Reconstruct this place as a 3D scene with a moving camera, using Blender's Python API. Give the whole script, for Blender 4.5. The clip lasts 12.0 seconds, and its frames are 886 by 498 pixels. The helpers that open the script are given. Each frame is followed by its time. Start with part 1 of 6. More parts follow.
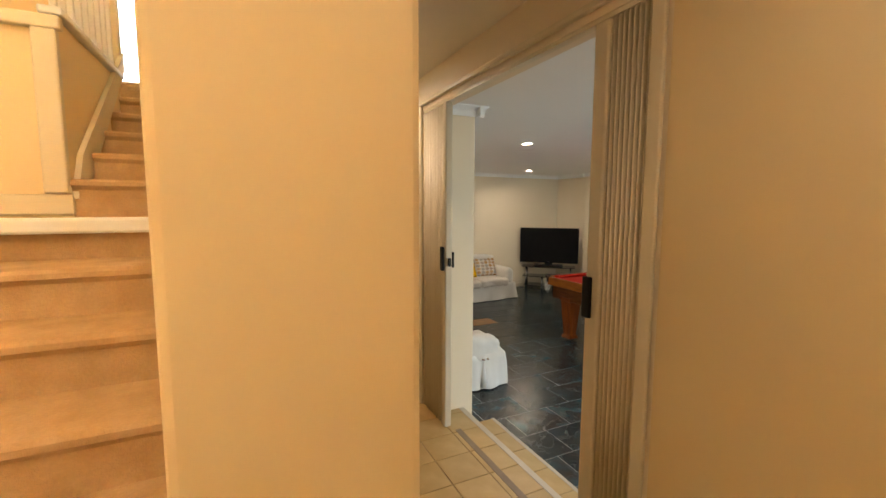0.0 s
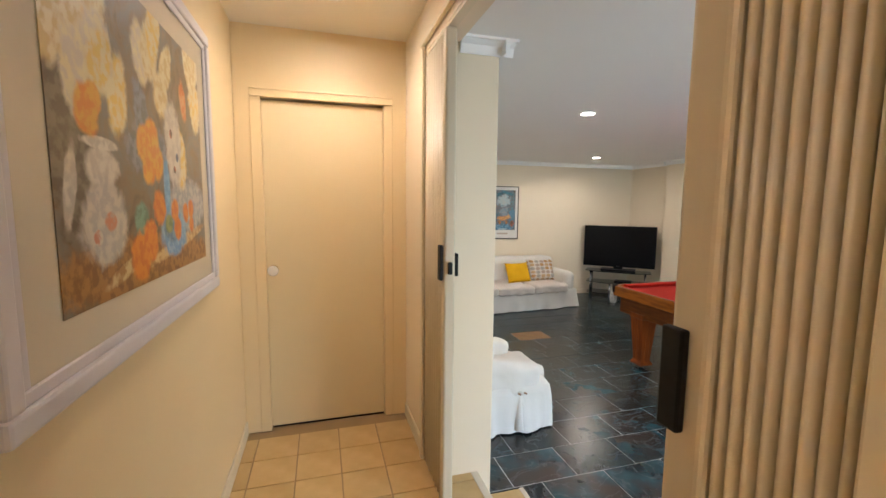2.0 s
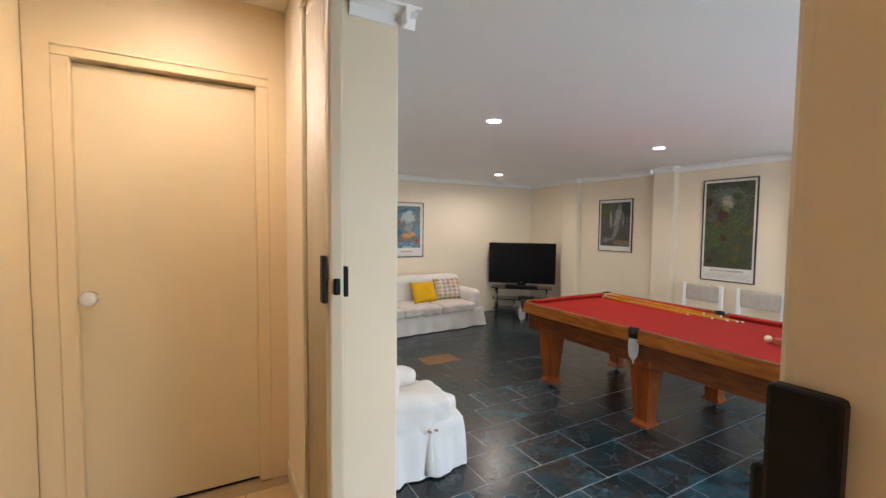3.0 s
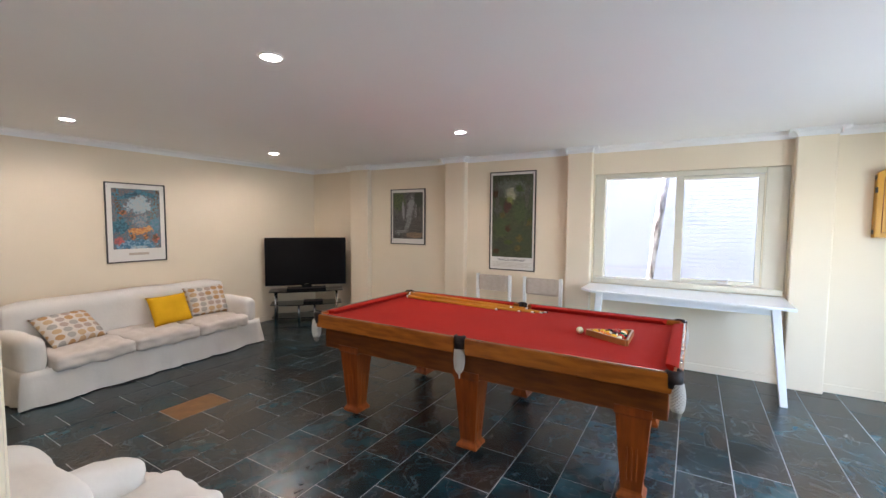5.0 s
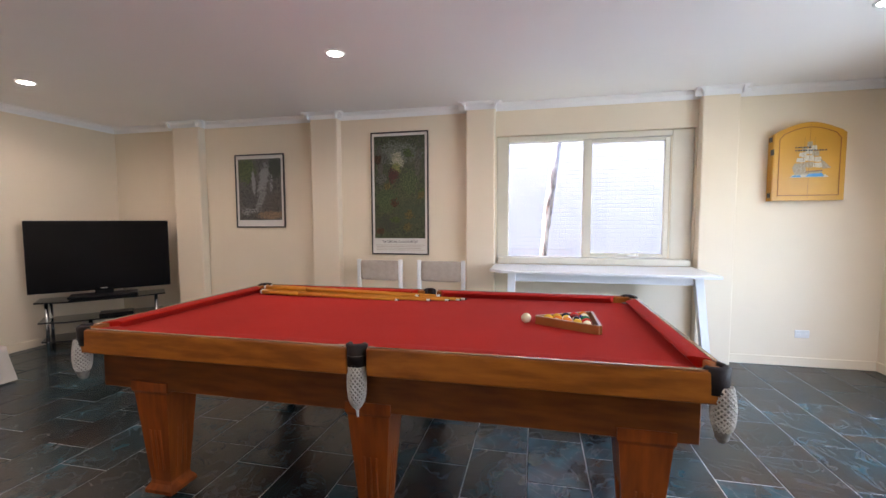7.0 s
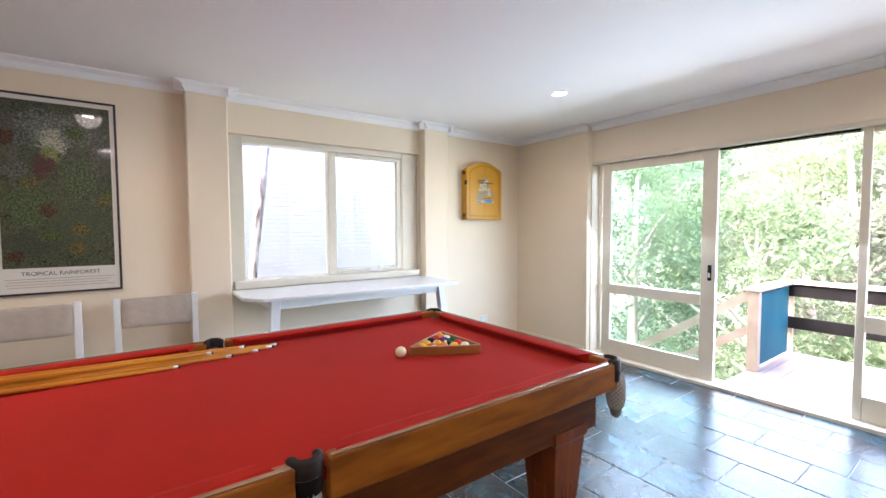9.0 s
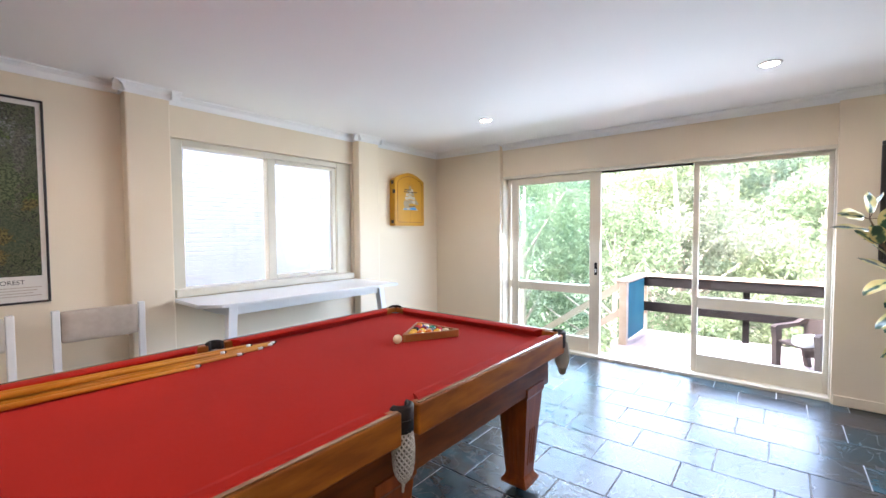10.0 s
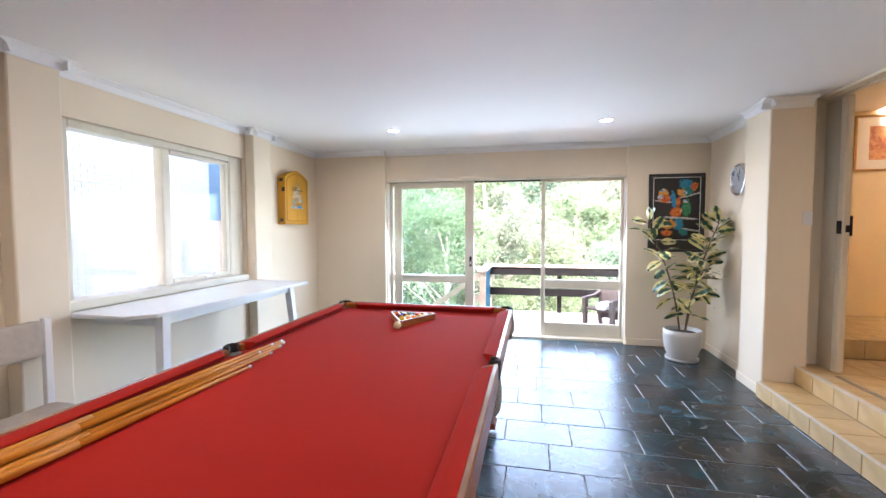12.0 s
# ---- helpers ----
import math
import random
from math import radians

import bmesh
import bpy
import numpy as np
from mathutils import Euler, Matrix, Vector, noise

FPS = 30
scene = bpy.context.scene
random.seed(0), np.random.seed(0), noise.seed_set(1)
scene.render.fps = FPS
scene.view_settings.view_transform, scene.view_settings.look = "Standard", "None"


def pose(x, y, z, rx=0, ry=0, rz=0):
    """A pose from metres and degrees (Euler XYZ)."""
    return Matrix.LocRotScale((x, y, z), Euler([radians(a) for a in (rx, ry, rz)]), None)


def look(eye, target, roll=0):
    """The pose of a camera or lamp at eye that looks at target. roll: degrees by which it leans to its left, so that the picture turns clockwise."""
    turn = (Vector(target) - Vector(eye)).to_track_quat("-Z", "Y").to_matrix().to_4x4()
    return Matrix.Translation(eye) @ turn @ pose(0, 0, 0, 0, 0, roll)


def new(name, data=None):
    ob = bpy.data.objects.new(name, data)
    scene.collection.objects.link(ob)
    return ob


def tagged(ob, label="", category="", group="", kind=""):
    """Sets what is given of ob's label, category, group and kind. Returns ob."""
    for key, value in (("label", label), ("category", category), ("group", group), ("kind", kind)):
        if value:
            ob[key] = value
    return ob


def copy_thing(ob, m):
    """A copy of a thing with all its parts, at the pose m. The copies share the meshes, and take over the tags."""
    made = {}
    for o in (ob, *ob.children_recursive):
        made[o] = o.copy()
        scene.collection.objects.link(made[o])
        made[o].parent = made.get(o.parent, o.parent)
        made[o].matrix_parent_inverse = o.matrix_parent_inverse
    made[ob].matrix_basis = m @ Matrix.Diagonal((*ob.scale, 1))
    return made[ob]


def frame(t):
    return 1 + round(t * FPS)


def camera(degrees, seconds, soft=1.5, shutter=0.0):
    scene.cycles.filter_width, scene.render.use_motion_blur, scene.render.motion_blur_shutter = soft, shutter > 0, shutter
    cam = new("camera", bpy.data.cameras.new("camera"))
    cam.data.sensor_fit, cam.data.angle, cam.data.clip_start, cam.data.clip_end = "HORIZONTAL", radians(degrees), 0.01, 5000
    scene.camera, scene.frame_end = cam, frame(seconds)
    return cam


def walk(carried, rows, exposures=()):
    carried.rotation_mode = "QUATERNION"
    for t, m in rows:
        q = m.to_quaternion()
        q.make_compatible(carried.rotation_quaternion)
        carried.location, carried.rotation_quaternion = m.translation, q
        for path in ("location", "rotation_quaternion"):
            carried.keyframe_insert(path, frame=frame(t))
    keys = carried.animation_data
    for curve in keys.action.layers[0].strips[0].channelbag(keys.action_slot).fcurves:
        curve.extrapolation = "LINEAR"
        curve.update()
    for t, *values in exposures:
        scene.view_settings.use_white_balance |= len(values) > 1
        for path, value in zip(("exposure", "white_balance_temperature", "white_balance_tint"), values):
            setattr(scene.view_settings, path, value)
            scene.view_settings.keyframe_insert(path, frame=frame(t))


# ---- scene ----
cam = camera(93.4, 12.0)

PATH = [
    (0, (0.608, 0.428, 1.81), (1.46, 2.226, 1.608), 0.2),
    (0.5, (0.804, 0.543, 1.787), (1.584, 2.374, 1.583), 0.3),
    (1, (0.96, 0.741, 1.79), (1.571, 2.632, 1.572), 0.6),
    (1.5, (1.127, 0.943, 1.766), (1.684, 2.851, 1.544), 0.5),
    (2, (1.275, 1.129, 1.726), (1.831, 3.038, 1.514), 0.5),
    (2.5, (1.38, 1.321, 1.666), (2.033, 3.205, 1.504), 0.6),
    (3, (1.454, 1.506, 1.647), (2.427, 3.25, 1.54), 0.6),
    (3.2, (1.518, 1.572, 1.618), (2.626, 3.234, 1.519), 0.6),
    (3.5, (1.578, 1.704, 1.638), (2.841, 3.251, 1.538), 0.5),
    (5.5, (2.17, 2.489, 1.603), (3.95, 3.39, 1.472), 0.2),
    (6, (2.4, 2.649, 1.483), (4.227, 3.453, 1.357), -0.1),
    (6.5, (2.641, 2.813, 1.369), (4.522, 3.48, 1.236), -0.1),
    (7, (2.905, 2.956, 1.338), (4.853, 3.39, 1.204), -0.2),
    (7.5, (3.165, 3.089, 1.346), (5.161, 3.116, 1.221), -0.2),
    (9.5, (3.419, 4.277, 1.418), (4.848, 2.88, 1.329), -0.3),
    (10, (3.448, 4.602, 1.426), (4.701, 3.045, 1.343), -0.3),
    (10.5, (3.592, 4.893, 1.431), (4.646, 3.196, 1.342), -0.2),
    (11, (3.755, 5.14, 1.452), (4.621, 3.339, 1.36), -0.3),
    (11.5, (3.962, 5.342, 1.45), (4.623, 3.457, 1.354), -0.2),
    (12, (4.231, 5.501, 1.454), (4.647, 3.547, 1.354), -0.1),
]
walk(cam, [(t, look(eye, target, roll)) for t, eye, target, roll in PATH],
     [(0, 3.9, 7250, 13), (0.5, 3.98, 7100, 13), (1.0, 4.17, 7000, 13), (1.5, 4.32, 6550, 14), (2.5, 4.36, 6100, 15), (3.5, 4.29, 6100, 18), (5.5, 4.27, 6100, 21), (7.0, 4.21, 6200, 25), (9.5, 4.34, 6100, 23), (12, 4.36, 6000, 23)])

# ---- light ----
world = bpy.data.worlds.new("sky")
scene.world = world
world.use_nodes = True
wn = world.node_tree.nodes
sky = wn.new("ShaderNodeTexSky")
sky.sky_type, sky.sun_disc = "NISHITA", False
sky.dust_density = 4.0
sky.sun_elevation, sky.sun_rotation = radians(50), radians(27)
world.node_tree.links.new(sky.outputs[0], wn["Background"].inputs[0])
wn["Background"].inputs[1].default_value = 0.15
sun = new("sun", bpy.data.lights.new("sun", "SUN"))
sun.data.energy, sun.data.angle, sun.data.color = 5.0, radians(60), (1.0, 0.97, 0.93)
sun.matrix_world = look((0, 0, 30), (-11, -22, 0))


def opening_light(name, centre, towards, w, h, watts, colour):
    """Daylight that comes in through an opening of the house."""
    ob = new(name, bpy.data.lights.new(name, "AREA"))
    ob.data.shape, ob.data.size, ob.data.size_y = "RECTANGLE", w, h
    ob.data.energy, ob.data.color = watts, colour
    ob.matrix_world = look(centre, towards)


opening_light("door_daylight", (4.66, -0.28, 1.06), (4.66, 3.0, -0.9), 3.05, 1.98, 6.7, (0.74, 0.92, 1.0))


# ---- materials ----
def mat(name, col, rough=0.6, col2=None, scale=6.0, detail=4.0, bump=0.0, bscale=60.0, metal=0.0, spec=0.5, stretch=None, fine=0.0, per_piece=0.0, coat=0.0):
    m = bpy.data.materials.new(name)
    m.use_nodes = True
    nt = m.node_tree
    b = nt.nodes["Principled BSDF"]
    b.inputs["Roughness"].default_value, b.inputs["Metallic"].default_value = rough, metal
    b.inputs["Specular IOR Level"].default_value = spec
    b.inputs["Coat Weight"].default_value = coat
    b.inputs["Coat Roughness"].default_value = 0.15
    tc = nt.nodes.new("ShaderNodeTexCoord")
    src = tc.outputs["Object"]
    if stretch:
        mp = nt.nodes.new("ShaderNodeMapping")
        mp.inputs["Scale"].default_value = stretch
        nt.links.new(src, mp.inputs[0])
        src = mp.outputs[0]
    c1, c2 = (*col, 1), (*(col2 or [c * 0.9 for c in col]), 1)
    no = nt.nodes.new("ShaderNodeTexNoise")
    no.inputs["Scale"].default_value, no.inputs["Detail"].default_value = scale, detail
    nt.links.new(src, no.inputs["Vector"])
    ramp = nt.nodes.new("ShaderNodeValToRGB")
    ramp.color_ramp.elements[0].position, ramp.color_ramp.elements[1].position = 0.35, 0.68
    ramp.color_ramp.elements[0].color, ramp.color_ramp.elements[1].color = c2, c1
    nt.links.new(no.outputs[0], ramp.inputs[0])
    out = ramp.outputs[0]
    if per_piece or fine:
        hsv = nt.nodes.new("ShaderNodeHueSaturation")
        nt.links.new(out, hsv.inputs["Color"])
        mr = nt.nodes.new("ShaderNodeMapRange")
        if per_piece:
            oi = nt.nodes.new("ShaderNodeObjectInfo")
            nt.links.new(oi.outputs["Random"], mr.inputs[0])
            k = per_piece
        else:
            fn = nt.nodes.new("ShaderNodeTexNoise")
            fn.inputs["Scale"].default_value = scale * 12
            nt.links.new(src, fn.inputs["Vector"])
            nt.links.new(fn.outputs[0], mr.inputs[0])
            k = fine
        mr.inputs["To Min"].default_value, mr.inputs["To Max"].default_value = 1 - k, 1 + k
        nt.links.new(mr.outputs[0], hsv.inputs["Value"])
        out = hsv.outputs[0]
    nt.links.new(out, b.inputs["Base Color"])
    if bump:
        bn = nt.nodes.new("ShaderNodeTexNoise")
        bn.inputs["Scale"].default_value, bn.inputs["Detail"].default_value = bscale, 3
        nt.links.new(src, bn.inputs["Vector"])
        bp = nt.nodes.new("ShaderNodeBump")
        bp.inputs["Strength"].default_value, bp.inputs["Distance"].default_value = bump, 0.004
        nt.links.new(bn.outputs[0], bp.inputs["Height"])
        nt.links.new(bp.outputs[0], b.inputs["Normal"])
    return m


def glow(name, col, strength):
    m = bpy.data.materials.new(name)
    m.use_nodes = True
    b = m.node_tree.nodes["Principled BSDF"]
    b.inputs["Base Color"].default_value = (*col, 1)
    b.inputs["Emission Color"].default_value = (*col, 1)
    b.inputs["Emission Strength"].default_value = strength
    return m


def glass(name, tint=(1, 1, 1)):
    m = bpy.data.materials.new(name)
    m.use_nodes = True
    nt = m.node_tree
    nt.nodes.remove(nt.nodes["Principled BSDF"])
    tr, gl, mx, fr, pw = (nt.nodes.new("ShaderNode" + k) for k in ("BsdfTransparent", "BsdfGlossy", "MixShader", "LayerWeight", "Math"))
    tr.inputs[0].default_value = (*tint, 1)
    gl.inputs["Roughness"].default_value = 0.02
    pw.operation = "POWER"
    pw.inputs[1].default_value = 5.0
    fr.inputs["Blend"].default_value = 0.5
    nt.links.new(fr.outputs["Facing"], pw.inputs[0])
    gain = nt.nodes.new("ShaderNodeMath")
    gain.operation = "MULTIPLY_ADD"
    gain.inputs[1].default_value, gain.inputs[2].default_value = 0.9, 0.035
    nt.links.new(pw.outputs[0], gain.inputs[0])
    nt.links.new(gain.outputs[0], mx.inputs[0])
    nt.links.new(tr.outputs[0], mx.inputs[1])
    nt.links.new(gl.outputs[0], mx.inputs[2])
    nt.links.new(mx.outputs[0], nt.nodes["Material Output"].inputs[0])
    return m


M_WALL = mat("wall_paint", (0.82, 0.708, 0.55), 0.55, (0.79, 0.678, 0.52), 1.3, 3, 0.05, 180)
# the room's cream, made more orange: warm lamplight is put into the colour
M_HALL = mat("hall_paint_warm_lit", (0.80, 0.635, 0.38), 0.5, (0.77, 0.605, 0.355), 1.1, 3, 0.04, 180)
M_CEIL = mat("ceiling_paint", (0.90, 0.90, 0.90), 0.7, (0.88, 0.88, 0.88), 0.8, 3, 0.08, 150)
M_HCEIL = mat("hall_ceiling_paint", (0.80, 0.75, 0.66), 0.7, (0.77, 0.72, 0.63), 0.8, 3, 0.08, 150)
M_TRIM = mat("cream_gloss_paint", (0.74, 0.66, 0.50), 0.35, (0.71, 0.63, 0.47), 3, 3, 0.05, 90)
M_DOOR = mat("door_paint", (0.78, 0.645, 0.405), 0.4, (0.755, 0.62, 0.385), 1.5, 3, 0.06, 120)
M_SLATE = mat("slate", (0.022, 0.062, 0.077), 0.27, (0.006, 0.015, 0.019), 5, 8, 0.24, 18, per_piece=0.75, spec=0.5, coat=0.0)
M_GROUT = mat("slate_grout", (0.50, 0.50, 0.50), 0.85, (0.24, 0.24, 0.24), 1.6)
M_TILE = mat("terracotta_cream_tile", (0.62, 0.44, 0.205), 0.35, (0.53, 0.355, 0.15), 7, 5, 0.1, 40, per_piece=0.07)
M_TGROUT = mat("tile_grout", (0.36, 0.25, 0.13), 0.9)
M_WHITE = mat("white_paint", (0.80, 0.80, 0.79), 0.4, (0.76, 0.76, 0.75), 5, 3, 0.05, 80)
M_BLACK = mat("black_plastic", (0.007, 0.007, 0.008), 0.45, (0.011, 0.011, 0.011), 30, spec=0.2)


# ---- building helpers ----
def bm_box(x0, x1, y0, y1, z0, z1, bevel=0.0, seg=1, bm=None):
    bm2 = bmesh.new()
    bmesh.ops.create_cube(bm2, size=1.0)
    bmesh.ops.scale(bm2, vec=(abs(x1 - x0), abs(y1 - y0), abs(z1 - z0)), verts=bm2.verts)
    if bevel:
        bmesh.ops.bevel(bm2, geom=bm2.edges[:], offset=bevel, segments=seg, affect="EDGES", profile=0.5)
    bmesh.ops.translate(bm2, vec=((x0 + x1) / 2, (y0 + y1) / 2, (z0 + z1) / 2), verts=bm2.verts)
    return join(bm, bm2)


def join(bm, bm2):
    if bm is None:
        return bm2
    me = bpy.data.meshes.new("t")
    bm2.to_mesh(me)
    bm2.free()
    bm.from_mesh(me)
    bpy.data.meshes.remove(me)
    return bm


def bm_cyl(p0, p1, r0, r1=None, n=16, bm=None, caps=True):
    p0, p1 = Vector(p0), Vector(p1)
    bm2 = bmesh.new()
    d = p1 - p0
    bmesh.ops.create_cone(bm2, cap_ends=caps, segments=n, radius1=r0, radius2=r0 if r1 is None else r1, depth=d.length)
    m = Matrix.Translation((p0 + p1) / 2) @ d.to_track_quat("Z", "Y").to_matrix().to_4x4()
    bmesh.ops.transform(bm2, matrix=m, verts=bm2.verts)
    return join(bm, bm2)


def bm_lathe(profile, n=28, at=(0, 0, 0), bm=None):
    """A turned shape from (radius, height) pairs."""
    bm2 = bmesh.new()
    rings = [[bm2.verts.new((at[0] + r * math.cos(2 * math.pi * k / n), at[1] + r * math.sin(2 * math.pi * k / n), at[2] + z)) for k in range(n)] for r, z in profile]
    for a, b in zip(rings, rings[1:]):
        for k in range(n):
            bm2.faces.new((a[k], a[(k + 1) % n], b[(k + 1) % n], b[k]))
    bm2.faces.new(list(reversed(rings[0])))
    bm2.faces.new(rings[-1])
    return join(bm, bm2)


def bm_sphere(at, r, bm=None, u=16, v=10, squash=(1, 1, 1)):
    bm2 = bmesh.new()
    bmesh.ops.create_uvsphere(bm2, u_segments=u, v_segments=v, radius=r)
    bmesh.ops.scale(bm2, vec=squash, verts=bm2.verts)
    bmesh.ops.translate(bm2, vec=at, verts=bm2.verts)
    return join(bm, bm2)


def bm_extrude(outline, axis, a0, a1, bm=None):
    """A closed outline of (u, v), drawn along axis: x takes (y, z), y takes (x, z), z takes (x, y)."""
    bm2 = bmesh.new()

    def at(u, v, a):
        return {"x": (a, u, v), "y": (u, a, v), "z": (u, v, a)}[axis]

    lo = [bm2.verts.new(at(u, v, a0)) for u, v in outline]
    hi = [bm2.verts.new(at(u, v, a1)) for u, v in outline]
    n = len(outline)
    bm2.faces.new(list(reversed(lo)))
    bm2.faces.new(hi)
    for k in range(n):
        bm2.faces.new((lo[k], lo[(k + 1) % n], hi[(k + 1) % n], hi[k]))
    bmesh.ops.recalc_face_normals(bm2, faces=bm2.faces)
    return join(bm, bm2)


def mesh_of(name, bm, material, smooth=False):
    me = bpy.data.meshes.new(name)
    if smooth:
        for f in bm.faces:
            f.smooth = True
    bm.to_mesh(me)
    bm.free()
    for m in material if isinstance(material, (list, tuple)) else [material]:
        me.materials.append(m)
    return me


def part(name, bm, material, parent=None, label="", smooth=False):
    ob = new(name, mesh_of(name, bm, material, smooth))
    if parent is not None:
        ob.parent = parent
    if label:
        ob["label"] = label
    return ob


def struct(name, bm, material, label, category, smooth=False):
    return tagged(part(name, bm, material, None, "", smooth), label, category, "", "structure")


def empty(name, m, label, category, group=""):
    ob = new(name)
    ob.empty_display_size = 0.1
    ob.matrix_world = m
    return tagged(ob, label, category, group)


# ---- setting: games room ----
XW, XE, YS, YN, ZC = 2.18, 7.265, 0.0, 8.20, 2.52
HALL, FOYER, ZH = 0.285, 0.45, 2.745
XL, XR, YD = 0.80, 1.81, 3.85

bm = bm_box(XW - 0.1, XE + 0.5, YS - 0.3, YN + 0.3, -0.2, -0.0035)
floor = struct("floor", bm, M_GROUT, "dark slate tiled floor with pale grout joints", "floor")
struct("ceiling", bm_box(1.93, XE + 0.3, YS - 0.3, YN + 0.3, ZC, ZC + 0.1), M_CEIL, "flat white painted plasterboard ceiling", "ceiling")

# east wall with window bay
bm = bm_box(XE, XE + 0.25, 3.36, YN, 0, ZC)
bm_box(XE, XE + 0.25, YS, 1.51, 0, ZC, bm=bm)
bm_box(XE, XE + 0.25, 1.51, 3.36, 0, 0.92, bm=bm)
bm_box(XE, XE + 0.25, 1.51, 3.36, 2.20, ZC, bm=bm)
struct("wall_east", bm, M_WALL, "cream painted plaster wall with window opening", "wall")
for k, (a, b) in enumerate(((6.85, 7.22), (5.08, 5.40), (3.37, 3.66), (1.20, 1.50))):
    struct("pier_east_%d" % (k + 1), bm_box(7.155, XE, a, b, 0, ZC, 0.012, 2), M_WALL, "cream painted wall pier with softened corners", "pier")
struct("wall_north", bm_box(XW - 0.3, XE + 0.25, YN, YN + 0.2, 0, ZC), M_WALL, "plain cream painted wall behind sofa", "wall")
bm = bm_box(XW - 0.3, 3.09, YS - 0.25, YS, 0, ZC)
bm_box(6.22, XE + 0.25, YS - 0.25, YS, 0, ZC, bm=bm)
bm_box(3.09, 6.22, YS - 0.25, YS - 0.07, 2.12, ZC, bm=bm)
struct("wall_south", bm, M_WALL, "cream painted wall around wide glazed doors", "wall")
# west wall between room and hall
bm = bm_box(XR, XW, -0.25, 1.395, 0, ZH)
bm_box(XR, XW, 3.305, YN, 0, ZH, bm=bm)
bm_box(XR, 1.928, 1.395, 3.305, 2.50, ZH, bm=bm)
struct("wall_west", bm, (M_WALL), "cream painted wall with wide opening to hall", "wall")
struct("pier_west_1", bm_box(1.96, 2.29, 1.06, 1.48, 0, ZC, 0.012, 2), M_WALL, "cream painted wall pier beside hall steps", "pier")
struct("pier_west_2", bm_box(1.85, 2.14, 3.12, 3.42, 0, ZC, 0.01, 2), M_WALL, "cream painted wall pier beside hall steps", "pier")


# hall, foyer and stair
hall_floor = struct("hall_floor", bm_box(XL - 0.2, 2.045, 1.14, YD + 0.12, 0, HALL - 0.006), M_TGROUT, "cream tiled hall floor with brown joints", "floor")
foyer_floor = struct("foyer_floor", bm_box(-1.6, XR, -0.1, 1.135, 0, FOYER - 0.006), M_TGROUT, "cream tiled raised floor at the stair foot", "floor")
step = struct("step", bm_box(2.045, 2.325, 1.48, 3.12, 0, 0.132), M_TGROUT, "cream tiled step down into games room", "step")
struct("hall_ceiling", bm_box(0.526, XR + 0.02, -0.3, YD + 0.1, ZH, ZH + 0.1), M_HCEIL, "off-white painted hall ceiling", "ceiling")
struct("wall_hall_west", bm_box(0.526, XL, 0.89, YD, 0.0, 5.0, 0.012, 2), M_HALL, "cream painted wall between hall and stair, tinted as lamplit", "wall")
bm = bm_box(XL, 0.93, YD, YD + 0.12, HALL, ZH)
bm_box(1.68, XR, YD, YD + 0.12, HALL, ZH, bm=bm)
bm_box(0.93, 1.68, YD, YD + 0.12, 2.35, ZH, bm=bm)
struct("wall_hall_north", bm, M_HALL, "cream painted wall around hall door, tinted as lamplit", "wall")
struct("wall_hall_back", bm_box(0.932, 1.678, YD + 0.079, YD + 0.119, HALL, 2.348), M_HALL, "plain wall closing the space behind hall door", "wall")
struct("wall_foyer_south", bm_box(-1.7, XR, -0.2, -0.1, 0, 5), M_HALL, "cream painted foyer wall, tinted as lamplit", "wall")
struct("wall_foyer_east", bm_box(XR - 0.004, XR, -0.1, 1.33, FOYER, ZH), M_HALL, "cream painted foyer wall, tinted as lamplit", "wall")
struct("wall_stair_west", bm_box(-1.8, -1.7, -0.2, 5.6, 0, 5), M_HALL, "cream painted stairwell wall, tinted as lamplit", "wall")
bm = bm_box(-1.7, 0.8, 5.5, 5.6, 0, 3.0)
bm_box(-1.7, -0.62, 5.5, 5.6, 3.0, 4.9, bm=bm)
bm_box(0.0, 0.8, 5.5, 5.6, 3.0, 4.9, bm=bm)
bm_box(-1.7, 0.8, 5.5, 5.6, 4.9, 5, bm=bm)
struct("wall_stair_north", bm, M_HALL, "stairwell wall with tall window opening", "wall")
# two eaves added out of view, to block direct sun at the windows
struct("eave", bm_box(-1.9, 0.9, 5.602, 8.5, 4.92, 5.02), M_TRIM, "added unseen eave keeping sun off stair window", "eave")
struct("sun_block_east", bm_box(7.52, 8.3, -0.3, 8.5, 2.56, 2.66), M_TRIM, "added unseen eave keeping sun off side window", "eave")
struct("wall_stair_east", bm_box(0.526, 0.8, YD + 0.01, 5.5, 0, 5), M_HALL, "cream painted stairwell wall, tinted as lamplit", "wall")
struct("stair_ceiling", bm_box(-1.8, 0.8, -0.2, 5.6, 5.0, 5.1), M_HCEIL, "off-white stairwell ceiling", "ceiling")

M_CARPET = mat("tan_carpet", (0.58, 0.39, 0.22), 0.95, (0.49, 0.32, 0.17), 9, 6, 0.6, 260, fine=0.12, spec=0.1)
stair = empty("staircase", pose(0, 0, 0), "tan carpeted stair rising beside hall wall", "staircase")


def stair_step(y0, y1, x0, x1, z0, z1):
    bm = bmesh.new()
    prof = [(y0 + 0.02, z0), (y0 + 0.02, z1 - 0.05), (y0, z1 - 0.03), (y0, z1 - 0.012), (y0 + 0.012, z1), (y1, z1), (y1, z0)]
    bm_extrude(prof, "x", x0, x1, bm)
    return part("carpeted_step", bm, M_CARPET, stair)


